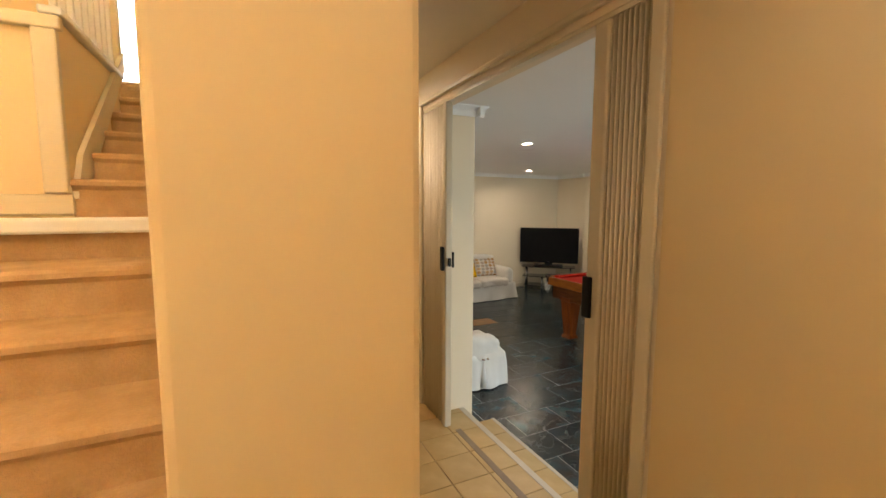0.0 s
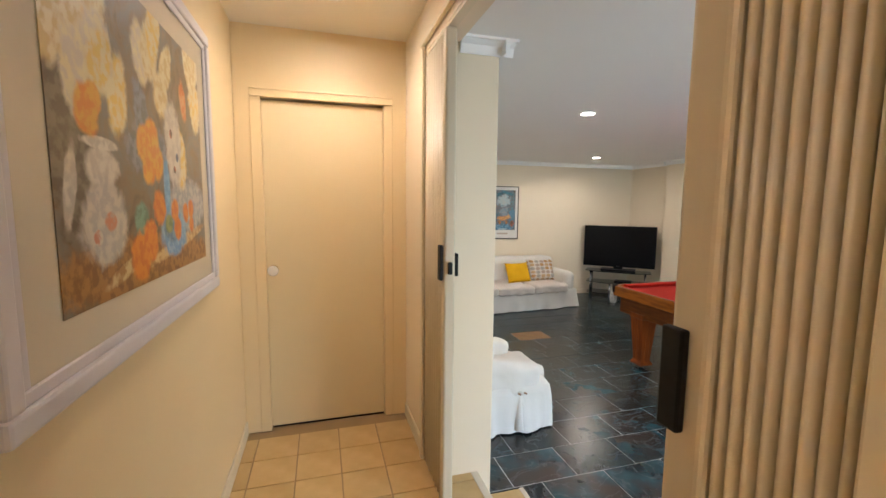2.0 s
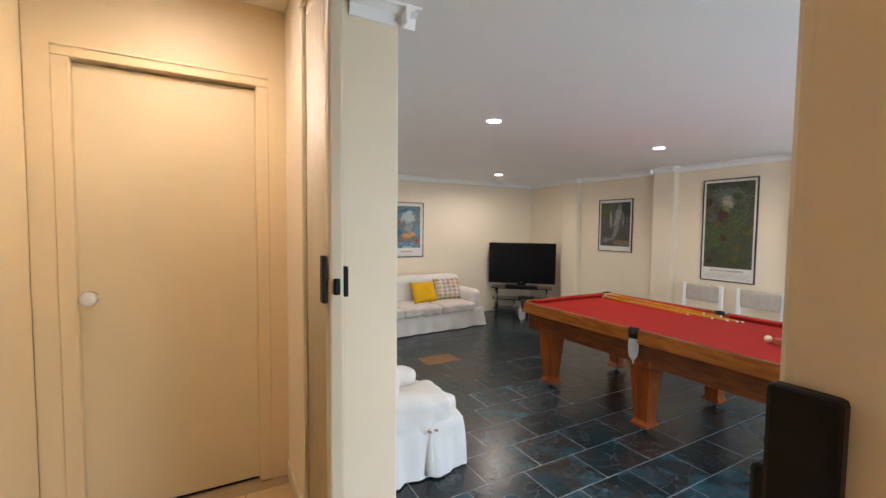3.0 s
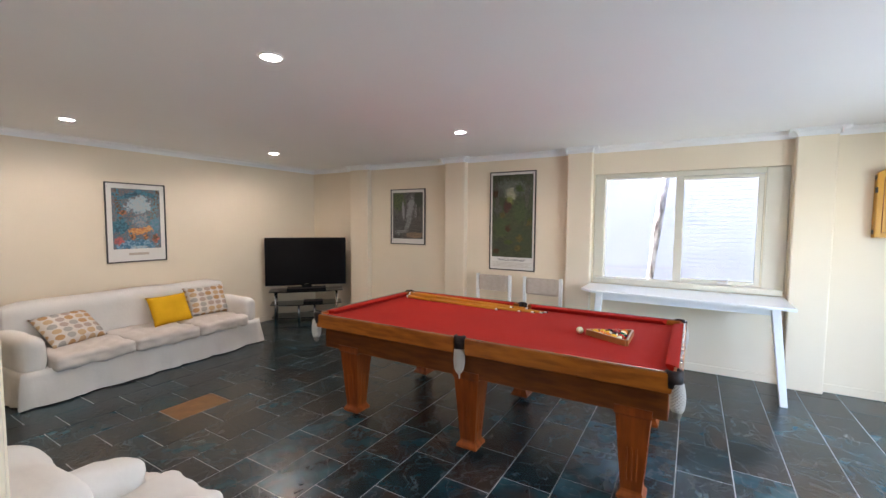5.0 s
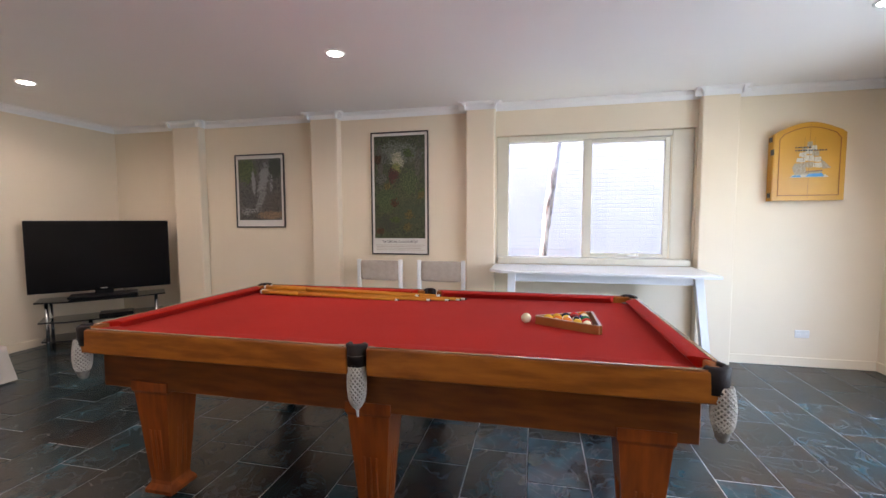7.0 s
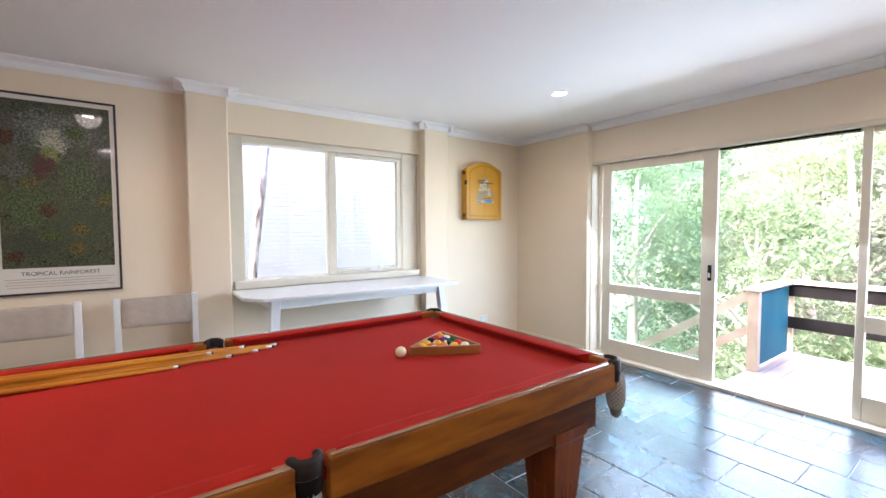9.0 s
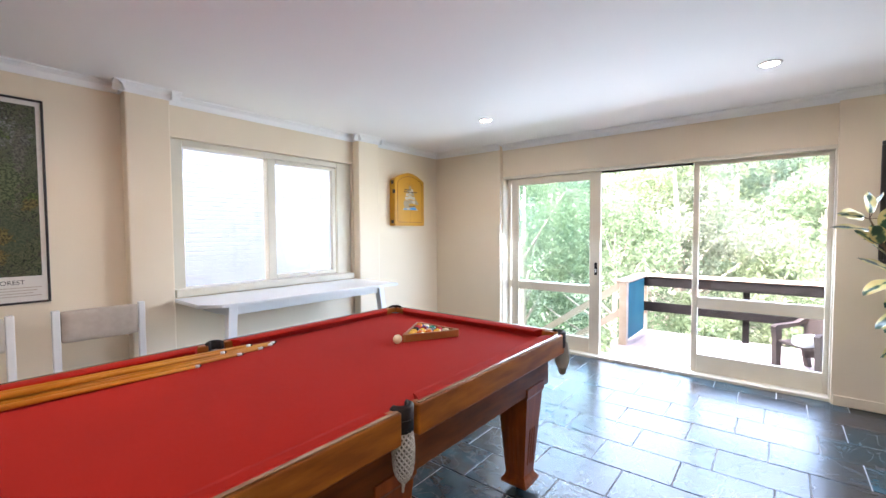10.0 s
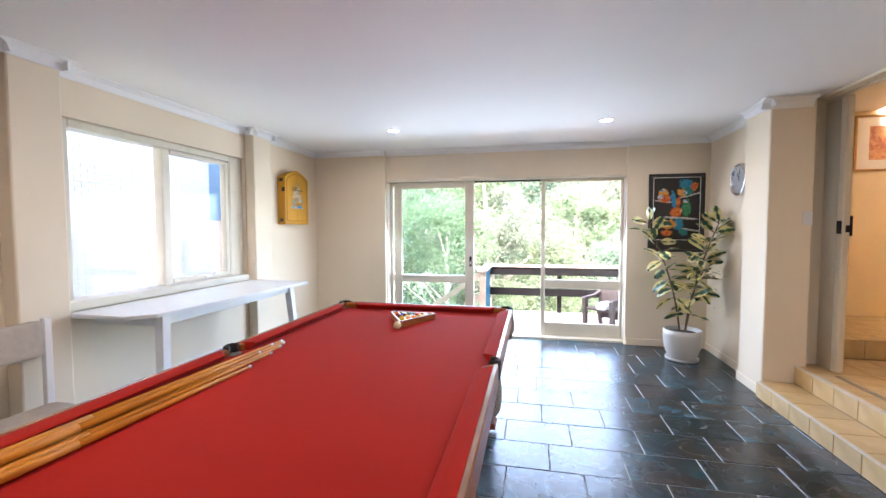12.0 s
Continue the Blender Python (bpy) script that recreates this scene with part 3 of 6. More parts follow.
def pocket(x, y, nx, ny):
    """A leather pocket mouth at a corner or side, with a corded net bag hanging outside the rail."""
    mid = nx * ny == 0
    cx, cy = (x, y)
    iron = bmesh.new()
    ang = math.atan2(ny, nx)
    n = 12
    r = 0.040 if mid else 0.047
    rows = []
    for k in range(n + 1):
        a = ang - radians(100) + radians(200) * k / n
        row = []
        for dr, z in ((0.0, 0.775), (0.0, TOP + 0.008), (0.010, TOP + 0.014), (0.024, TOP + 0.006), (0.022, 0.775)):
            row.append(iron.verts.new((cx + (r - 0.02 + dr) * math.cos(a), cy + (r - 0.02 + dr) * math.sin(a), z)))
        rows.append(row)
    for p, q in zip(rows, rows[1:]):
        for k in range(5):
            iron.faces.new((p[k], p[(k + 1) % 5], q[(k + 1) % 5], q[k]))
    iron.faces.new(rows[0])
    iron.faces.new(rows[-1])
    bmesh.ops.recalc_face_normals(iron, faces=iron.faces)
    cup = part("pocket", iron, M_LEATHER, table, "dark leather pocket cup", True)
    part("pocket_hole", bm_lathe([(0.042, BED + 0.002), (0.044, BED + 0.0045)], 20, (cx, cy, 0)), M_LINING, cup, "disc in shaded net colour inside the pocket")
    ox, oy = cx + nx * (0.010 if mid else 0.032), cy + ny * (0.010 if mid else 0.036)
    net = bmesh.new()
    def swell(t):
        return 0.026 + 0.010 * math.sin(min(1, t * 1.05) * math.pi) if t < 0.82 else 0.030 * math.sqrt(max(0.04, (1 - t) / 0.18))

    turns, drop = 13, 0.20 if mid else 0.165
    for d in (-1, 1):
        for j in range(turns):
            last = None
            for k in range(15):
                t = k / 14
                a = 2 * math.pi * j / turns + d * t * 4.4
                p = (ox + swell(t) * math.cos(a), oy + swell(t) * math.sin(a), 0.80 - drop * t)
                if last:
                    bm_cyl(last, p, 0.0034, None, 4, net, False)
                last = p
    bm_cyl((ox, oy, 0.803 - drop), (ox + 0.004, oy, 0.765 - drop if mid else 0.785 - drop), 0.007, 0.004, 6, net)
    part("net_bag", net, M_NET, cup, "white corded net bag")
    lin = bm_lathe([(0.010, 0.612), (0.020, 0.624), (0.028, 0.66), (0.029, 0.70), (0.019, 0.80)], 14, (ox, oy, 0))
    part("net_lining", lin, M_LINING, cup, "", True)


for sx in (-1, 1):
    for sy in (-1, 0, 1):
        k = 0.7071 if sy else 1
        pocket(sx * (HX - (0.045 if sy else 0.036)), sy * (HY - 0.045) + (0 if sy else MIDDLE[sx]), sx * k, sy * k)

# cues
M_CUE = mat("honey_cue_wood", (0.62, 0.25, 0.016), 0.5, (0.50, 0.175, 0.010), 4, 4, stretch=(8, 1, 8), spec=0.25)
M_BUTT = mat("dark_cue_butt", (0.20, 0.07, 0.02), 0.25, (0.12, 0.04, 0.012), 6, 4, stretch=(8, 1, 8), coat=0.4)
for k, (x0, y0, x1, y1, z) in enumerate(((5.637, 4.83, 5.605, 3.40, 0.0), (5.607, 4.84, 5.575, 3.43, 0.0), (5.577, 4.80, 5.548, 3.50, 0.0), (5.547, 4.82, 5.525, 3.62, 0.0), (5.516, 4.81, 5.49, 3.83, 0.0), (5.592, 4.78, 5.556, 3.56, 0.026), (5.562, 4.81, 5.53, 3.70, 0.026))):
    a, b = Vector((x0, y0 + 0.05, BED + 0.022 + z)), Vector((x1, y1, BED + 0.0065 + z))
    d = b - a
    cue = empty("pool_cue", Matrix.Translation(a), "honey-coloured wooden pool cue lying on red cloth", "cue", "cues on the pool table")
    part("butt", bm_cyl((0, 0, 0), d * 0.28, 0.0145, 0.0125, 12), M_BUTT if k == 0 else M_CUE, cue, "", True)
    part("butt_cap", bm_cyl(d * -0.012, d * -0.0002, 0.0135, 0.0145, 12), M_WHITE, cue, "white butt cap", True)
    part("shaft", bm_cyl(d * 0.281, d * 0.975, 0.0124, 0.0068, 12), M_CUE, cue, "", True)
    part("ferrule", bm_cyl(d * 0.9755, d * 0.993, 0.0068, 0.0066, 12), M_WHITE, cue, "white ferrule", True)
    part("tip", bm_cyl(d * 0.9935, d, 0.0062, 0.005, 10), M_LEATHER, cue, "", True)

# balls and rack
def ball_mat(name, c):
    return mat(name, c, 0.15, c, 3, spec=0.3)


BALLS = [ball_mat("ball_%s" % n, c) for n, c in (("yellow", (0.75, 0.42, 0.03)), ("blue", (0.02, 0.05, 0.32)), ("red", (0.55, 0.03, 0.02)), ("black", (0.012, 0.012, 0.015)), ("orange", (0.75, 0.20, 0.02)), ("green", (0.01, 0.12, 0.05)), ("maroon", (0.22, 0.02, 0.02)))]
M_IVORY = ball_mat("ball_ivory", (0.80, 0.70, 0.45))
APEX, U = Vector((5.055, 2.945, BED)), Vector((0, -1, 0))
V = Vector((1, 0, 0))
R = 0.0255
n = 0
for row in range(5):
    for k in range(row + 1):
        p = APEX + U * (0.055 + row * R * 1.74) + V * ((k - row / 2) * R * 2.02)
        solid = BALLS[(n * 3 + row) % 7]
        bm = bm_sphere((0, 0, 0), R, None, 20, 12)
        if n % 3 == 1:
            for f in bm.faces:
                f.material_index = 1 if abs(f.calc_center_median().z) > R * 0.55 else 0
        ob = part("pool_ball", bm, [solid, M_IVORY], None, "", True)
        ob.matrix_world = pose(p.x, p.y, BED + R, 40 * n, 70 * n, 25 * n)
        tagged(ob, "glossy pool ball in wooden rack, striped" if n % 3 == 1 else "glossy solid-coloured pool ball in wooden rack", "pool ball", "racked pool balls")
        n += 1
ob = part("cue_ball", bm_sphere((0, 0, 0), R, None, 24, 14), M_IVORY, None, "", True)
ob.matrix_world = pose(5.06, 3.0, BED + R)
tagged(ob, "glossy ivory cue ball at the rack's tip", "cue ball")
M_RACK = mat("rack_wood", (0.42, 0.17, 0.05), 0.3, (0.32, 0.12, 0.03), 8, 4, coat=0.4)
rack = empty("ball_rack", pose(APEX.x, APEX.y, BED), "orange-brown wooden triangle rack holding balls", "ball rack")
tri = [Vector((0, 0.012, 0)), Vector((-0.163, -0.283, 0)), Vector((0.163, -0.283, 0))]
for k in range(3):
    a, b = tri[k], tri[(k + 1) % 3]
    d = (b - a)
    bm = bm_box(-d.length / 2 + 0.006, d.length / 2 - 0.006, -0.007, 0.007, 0.0, 0.042, 0.003, 2)
    side = part("side", bm, M_RACK, rack)
    c = (a + b) / 2
    side.matrix_local = pose(c.x, c.y, 0, 0, 0, math.degrees(math.atan2(d.y, d.x)))


# ---- soft furniture ----
def soft_box(x0, x1, y0, y1, z0, z1, r=0.05, cuts=9, amp=0.006, freq=5.0, seed=0.0, bm=None):
    """A padded box: rounded edges and a slightly rumpled cover."""
    bm2 = bmesh.new()
    bmesh.ops.create_cube(bm2, size=2.0)
    bmesh.ops.subdivide_edges(bm2, edges=bm2.edges[:], cuts=cuts, use_grid_fill=True)
    c = Vector(((x0 + x1) / 2, (y0 + y1) / 2, (z0 + z1) / 2))
    h = Vector((abs(x1 - x0) / 2, abs(y1 - y0) / 2, abs(z1 - z0) / 2))
    r = min(r, min(h) * 0.95)
    for v in bm2.verts:
        p = Vector((v.co.x * h.x, v.co.y * h.y, v.co.z * h.z))
        q = Vector([max(-h[i] + r, min(h[i] - r, p[i])) for i in range(3)])
        d = p - q
        w = q + d.normalized() * r if d.length > 1e-6 else p
        s = c + w
        k = noise.noise(s * freq + Vector((seed, 0, 0))) + 0.5 * noise.noise(s * freq * 2.3 + Vector((0, seed, 3)))
        v.co = s + (d.normalized() if d.length > 1e-6 else Vector((0, 0, 1))) * amp * k
    return join(bm, bm2)


def skirt_mesh(x0, x1, y0, y1, z0, z1, flare=0.03, folds=22, seed=1.0):
    """A hanging cover round a seat, with folds that open towards the floor."""
    bm = bmesh.new()
    pts = []
    m = 34
    for a, b in (((x0, y0), (x1, y0)), ((x1, y0), (x1, y1)), ((x1, y1), (x0, y1)), ((x0, y1), (x0, y0))):
        for k in range(m):
            s = k / m
            pts.append((a[0] + (b[0] - a[0]) * s, a[1] + (b[1] - a[1]) * s))
    cx, cy = (x0 + x1) / 2, (y0 + y1) / 2
    rows = []
    for j in range(7):
        s = j / 6
        row = []
        for k, (x, y) in enumerate(pts):
            f = noise.noise(Vector((x * 4.5, y * 4.5, seed + s * 0.7)))
            push = s * flare * (0.7 + 1.0 * f + 0.55 * noise.noise(Vector((x * 13.0, y * 13.0, seed))))
            ux = (x > cx) * 2 - 1 if min(abs(x - x0), abs(x - x1)) < 1e-6 else 0
            uy = (y > cy) * 2 - 1 if min(abs(y - y0), abs(y - y1)) < 1e-6 else 0
            row.append(bm.verts.new((x + ux * push, y + uy * push, z1 + (z0 - z1) * s + (0.008 * f if j == 6 else 0))))
        rows.append(row)
    n = len(pts)
    for p, q in zip(rows, rows[1:]):
        for k in range(n):
            bm.faces.new((p[k], q[k], q[(k + 1) % n], p[(k + 1) % n]))
    bm.faces.new(rows[0])
    bmesh.ops.recalc_face_normals(bm, faces=bm.faces)
    return bm


def pillow(w, h, t, seed=0.0):
    """A stuffed square cushion standing in the local XZ plane."""
    bm = bmesh.new()
    n = 14
    sides = []
    for sgn in (-1, 1):
        g = []
        for i in range(n + 1):
            row = []
            for j in range(n + 1):
                u, v = 2 * i / n - 1, 2 * j / n - 1
                e = max(0.0, (1 - u ** 4) * (1 - v ** 4)) ** 0.5
                pinch = 1 - 0.07 * (1 - abs(u) ** 2) * abs(v) ** 3
                pin2 = 1 - 0.07 * (1 - abs(v) ** 2) * abs(u) ** 3
                k = 0.006 * noise.noise(Vector((u * 2 + seed, v * 2, sgn)))
                row.append(bm.verts.new((u * w / 2 * pin2, sgn * (t / 2 * e + k * e), v * h / 2 * pinch + h / 2)))
            g.append(row)
        for i in range(n):
            for j in range(n):
                bm.faces.new((g[i][j], g[i + 1][j], g[i + 1][j + 1], g[i][j + 1]))
        sides.append(g)
    bmesh.ops.remove_doubles(bm, verts=bm.verts, dist=0.002)
    bmesh.ops.recalc_face_normals(bm, faces=bm.faces)
    return bm


M_COVER = mat("white_cotton", (0.74, 0.71, 0.67), 0.9, (0.69, 0.66, 0.62), 3, 4, 0.35, 30, spec=0.15)
M_SEAT = mat("grey_cotton", (0.70, 0.64, 0.59), 0.9, (0.63, 0.57, 0.52), 4, 4, 0.4, 26, spec=0.15)
M_YELLOW = mat("yellow_cotton", (0.78, 0.44, 0.012), 0.85, (0.70, 0.38, 0.01), 6, 4, 0.2, 120, spec=0.15)

# patterned cushion cloth: rows of rounded spots in muted browns and greys
M_PATTERN = mat("spotted_cotton", (0.68, 0.62, 0.56), 0.9, (0.62, 0.56, 0.50), 6, spec=0.1)
nt = M_PATTERN.node_tree
tc, mp, vo, cr, mx, st = (nt.nodes.new("ShaderNode" + k) for k in ("TexCoord", "Mapping", "TexVoronoi", "ValToRGB", "Mix", "Math"))
vo.inputs["Scale"].default_value, vo.inputs["Randomness"].default_value = 9.5, 0.12
mp.inputs["Scale"].default_value = (1.15, 0.01, 1.6)
nt.links.new(tc.outputs["Object"], mp.inputs[0])
nt.links.new(mp.outputs[0], vo.inputs["Vector"])
sepn = nt.nodes.new("ShaderNodeSeparateColor")
nt.links.new(vo.outputs["Color"], sepn.inputs[0])
nt.links.new(sepn.outputs[0], cr.inputs[0])
cr.color_ramp.interpolation = "CONSTANT"
for pos, c in ((0.0, (0.46, 0.27, 0.13)), (0.3, (0.38, 0.36, 0.33)), (0.55, (0.53, 0.37, 0.22)), (0.8, (0.42, 0.33, 0.28))):
    e = cr.color_ramp.elements.new(pos)
    e.color = (*c, 1)
st.operation = "LESS_THAN"
st.inputs[1].default_value = 0.43
nt.links.new(vo.outputs["Distance"], st.inputs[0])
mx.data_type = "RGBA"
bsdf = nt.nodes["Principled BSDF"]
base = bsdf.inputs["Base Color"].links[0].from_socket
nt.links.new(st.outputs[0], mx.inputs["Factor"])
nt.links.new(base, mx.inputs[6])
nt.links.new(cr.outputs[0], mx.inputs[7])
nt.links.new(mx.outputs[2], bsdf.inputs["Base Color"])


def sofa(name, w, seats, m, label, category):
    """A slip-covered settee: local x along its length, front at y = 0, back at y = 0.92."""
    ob = empty(name, m, label, category)
    part("skirt", skirt_mesh(0, w, 0.03, 0.90, 0.012, 0.31, 0.07), M_COVER, ob, "white cotton skirt hanging in folds", True)
    part("base", soft_box(0.02, w - 0.02, 0.04, 0.88, 0.05, 0.31, 0.03), M_COVER, ob, "", True)
    part("backrest", soft_box(0.06, w - 0.06, 0.62, 0.90, 0.28, 0.82, 0.10, 12, 0.012, 3.0, 2.0), M_COVER, ob, "", True)
    arm = 0.2
    for x in (0.0, w - arm):
        part("arm", soft_box(x, x + arm, 0.05, 0.86, 0.26, 0.60, 0.09, 10, 0.010, 5, x), M_COVER, ob, "", True)
    s = (w - 2 * arm) / seats
    for k in range(seats):
        part("seat_cushion", soft_box(arm + s * k + 0.004, arm + s * (k + 1) - 0.004, -0.05, 0.64, 0.275, 0.415, 0.045, 22, 0.017, 9, 3.0 * k), M_SEAT, ob, "rumpled greyish seat cushion", True)
    return ob


SOFA = pose(3.10, 7.09, 0, 0, 0, 3.5)
sofa("sofa", 2.36, 3, SOFA, "long white slip-covered three-seat sofa", "sofa")
for x, y, z, tilt, turn, kind, lab in ((1.45, 0.36, 0.405, -26, 3, M_YELLOW, "plain bright yellow cushion on white sofa"), (1.94, 0.44, 0.405, -24, -6, M_PATTERN, "brown and grey spotted cushion on white sofa"), (0.55, 0.34, 0.42, -50, 16, M_PATTERN, "brown and grey spotted cushion slumped on sofa")):
    ob = part("cushion", pillow(0.46 if kind is M_YELLOW else 0.52, 0.36 if kind is M_YELLOW else 0.39, 0.15, x), kind, None, "", True)
    ob.matrix_world = SOFA @ pose(x, y, z, tilt, 0, turn)
    tagged(ob, lab, "cushion", "sofa cushions")

# armchair beside the steps, its back to the west wall
AC = pose(3.02, 3.90, 0, 0, 0, 90)
chair = empty("armchair", AC, "white slip-covered armchair with tied side cover", "armchair")
part("skirt", skirt_mesh(0.0, 0.76, 0.06, 0.78, 0.012, 0.34, 0.075, 14, 5.0), M_COVER, chair, "white cotton skirt hanging in folds", True)
part("backrest", soft_box(0.05, 0.71, 0.48, 0.80, 0.25, 0.77, 0.12, 16, 0.020, 6, 7.0), M_COVER, chair, "", True)


def sloped_arm(x):
    """An arm under a loose cover, falling from the back towards its rounded front."""
    bm = soft_box(x, x + 0.19, 0.12, 0.74, 0.22, 0.51, 0.085, 18, 0.016, 7, x + 1)
    for v in bm.verts:
        up = max(0.0, min(1.0, (v.co.z - 0.22) / 0.29))
        v.co.z += 0.10 * up * max(0.0, v.co.y - 0.24) / 0.5
        v.co.x += 0.012 * noise.noise(Vector((v.co.y * 16, v.co.z * 5, x))) * (1.2 - up)
    return bm


for x in (0.0, 0.57):
    part("arm", sloped_arm(x), M_COVER, chair, "", True)
part("seat_cushion", soft_box(0.17, 0.59, 0.0, 0.60, 0.26, 0.41, 0.06, 16, 0.02, 7, 4.0), M_COVER, chair, "", True)
part("seat_front", soft_box(0.01, 0.75, 0.02, 0.20, 0.22, 0.36, 0.06, 16, 0.018, 8, 6.0), M_COVER, chair, "", True)
M_BUTTON = mat("brown_toggle", (0.30, 0.17, 0.09), 0.4)
for k in range(2):
    part("toggle", bm_cyl((-0.036, 0.275 + 0.05 * k, 0.302), (-0.034, 0.297 + 0.05 * k, 0.310), 0.008, None, 10), M_BUTTON, chair, "brown cloth toggle")
part("tie_knot", bm_sphere((-0.018, 0.31, 0.305), 0.022, None, 14, 10, (0.7, 1.5, 0.8)), M_COVER, chair, "white cotton knot", True)
for y, r in ((0.27, 0.030), (0.34, 0.036)):
    part("gathered_pleat", bm_cyl((0.004, 0.31, 0.31), (-0.052, y, 0.03), 0.010, r, 12), M_COVER, chair, "white cotton pleat falling from the tie", True)

# ---- television and stand ----
M_SCREEN = mat("tv_screen", (0.006, 0.006, 0.007), 0.2, (0.005, 0.005, 0.006), 3, spec=0.15)
M_BGLASS = mat("black_glass", (0.01, 0.011, 0.012), 0.06, coat=0.5)
M_CHROME = mat("chrome", (0.7, 0.7, 0.71), 0.14, (0.6, 0.6, 0.6), 9, metal=1.0)
TV = pose(6.60, 7.66, 0, 0, 0, -42.5)
tv = empty("television", TV, "large black flat-screen television, switched off", "television")
part("bezel", bm_box(-0.62, 0.62, -0.03, 0.02, 0.59, 1.355, 0.008, 2), M_SCREEN, tv)
part("screen", bm_box(-0.585, 0.585, -0.034, -0.031, 0.64, 1.32), M_SCREEN, tv, "dark switched-off screen")
part("back_case", bm_box(-0.5, 0.5, 0.02, 0.10, 0.66, 1.28, 0.03, 2), M_BLACK, tv)
part("badge", bm_box(-0.03, 0.03, -0.034, -0.030, 0.607, 0.617), M_CHROME, tv)
part("neck", bm_box(-0.08, 0.08, -0.01, 0.05, 0.545, 0.6, 0.01), M_BLACK, tv)
part("foot", bm_box(-0.3, 0.3, -0.14, 0.14, 0.523, 0.547, 0.008, 2), M_BLACK, tv)
stand = empty("tv_stand", TV, "black glass television stand on chrome posts", "tv stand")
for z, w in ((0.50, 0.56), (0.29, 0.54), (0.09, 0.52)):
    bm = bmesh.new()
    bm_extrude([(-w, 0.20), (-w, -0.12), (-w * 0.6, -0.2), (w * 0.6, -0.2), (w, -0.12), (w, 0.20)], "z", z, z + 0.014, bm)
    part("shelf", bm, M_BGLASS, stand, "black glass shelf")
for x, y in ((-0.47, -0.1), (0.47, -0.1), (-0.47, 0.15), (0.47, 0.15), (-0.12, -0.14), (0.12, -0.14)):
    top = 0.50 if abs(x) > 0.3 else 0.29
    part("post", bm_cyl((x, y, 0.0), (x, y, top), 0.017, None, 14), M_CHROME, stand, "chrome post", True)
dvd = part("disc_player", bm_box(-0.05, 0.25, -0.12, 0.10, 0.305, 0.335, 0.004), M_BLACK)
dvd.matrix_world = TV
tagged(dvd, "flat black disc player on glass shelf", "disc player")

# ---- white bench under the window ----
M_BENCH = mat("white_bench_paint", (0.80, 0.82, 0.84), 0.38, (0.76, 0.78, 0.80), 5, 3, 0.06, 80)
bench = empty("bar_table", pose(0, 0, 0), "narrow white painted table fixed beneath the window sill", "table")
bm = bmesh.new()
bm_extrude([(6.74, 3.37), (6.61, 3.25), (6.52, 1.53), (7.21, 1.52), (7.21, 3.37)], "z", 0.872, 0.898, bm)
bmesh.ops.bevel(bm, geom=bm.edges[:], offset=0.005, segments=2, affect="EDGES")
part("tabletop", bm, M_BENCH, bench)
part("apron", bm_box(6.66, 6.685, 1.66, 3.20, 0.80, 0.872, 0.003), M_BENCH, bench)
part("apron", bm_box(6.685, 7.18, 3.18, 3.2, 0.80, 0.872, 0.003), M_BENCH, bench)
part("apron", bm_box(6.685, 7.18, 1.64, 1.66, 0.80, 0.872, 0.003), M_BENCH, bench)
for y, dy in ((1.66, -0.09), (3.16, 0.05)):
    for x, dx in ((6.67, -0.04),):
        bm = bmesh.new()
        rows = []
        for z, s in ((0.873, 0.0), (0.0, 1.0)):
            cx, cy, h = x + dx * s, y + dy * s, 0.034 - 0.006 * s
            rows.append([bm.verts.new((cx + a * h, cy + b * h, z)) for a, b in ((-1, -1), (1, -1), (1, 1), (-1, 1))])
        for k in range(4):
            bm.faces.new((rows[0][k], rows[1][k], rows[1][(k + 1) % 4], rows[0][(k + 1) % 4]))
        bm.faces.new(rows[0])
        bm.faces.new(list(reversed(rows[1])))
        bmesh.ops.recalc_face_normals(bm, faces=bm.faces)
        bmesh.ops.bevel(bm, geom=bm.edges[:], offset=0.004, segments=1, affect="EDGES")
        part("leg", bm, M_BENCH, bench)

# ---- two chairs against the wall ----
M_LINEN = mat("beige_linen", (0.50, 0.43, 0.36), 0.9, (0.45, 0.38, 0.32), 20, 4, 0.3, 300, spec=0.1)


def dining_chair(m):
    ob = empty("dining_chair", m, "white painted chair with beige upholstered back", "chair", "chairs against the wall")
    for x in (-0.225, 0.225):
        part("back_post", bm_box(x - 0.02, x + 0.02, 0.20, 0.235, 0.0, 0.945, 0.006, 2), M_WHITE, ob)
        part("front_leg", bm_box(x - 0.02, x + 0.02, -0.22, -0.18, 0.0, 0.42, 0.005, 2), M_WHITE, ob)
        part("side_rail", bm_box(x - 0.012, x + 0.012, -0.18, 0.20, 0.36, 0.41, 0.003), M_WHITE, ob)
    part("backrest", soft_box(-0.204, 0.204, 0.195, 0.235, 0.73, 0.935, 0.015, 8, 0.002), M_LINEN, ob, "beige linen back pad", True)
    part("seat", soft_box(-0.225, 0.225, -0.24, 0.19, 0.40, 0.47, 0.03, 10, 0.004), M_LINEN, ob, "beige linen seat pad", True)
    part("front_rail", bm_box(-0.2, 0.2, -0.21, -0.19, 0.36, 0.40, 0.003), M_WHITE, ob)
    return ob


c = dining_chair(pose(6.74, 4.53, 0, 0, 0, -90))
copy_thing(c, pose(6.74, 3.88, 0, 0, 0, -90))

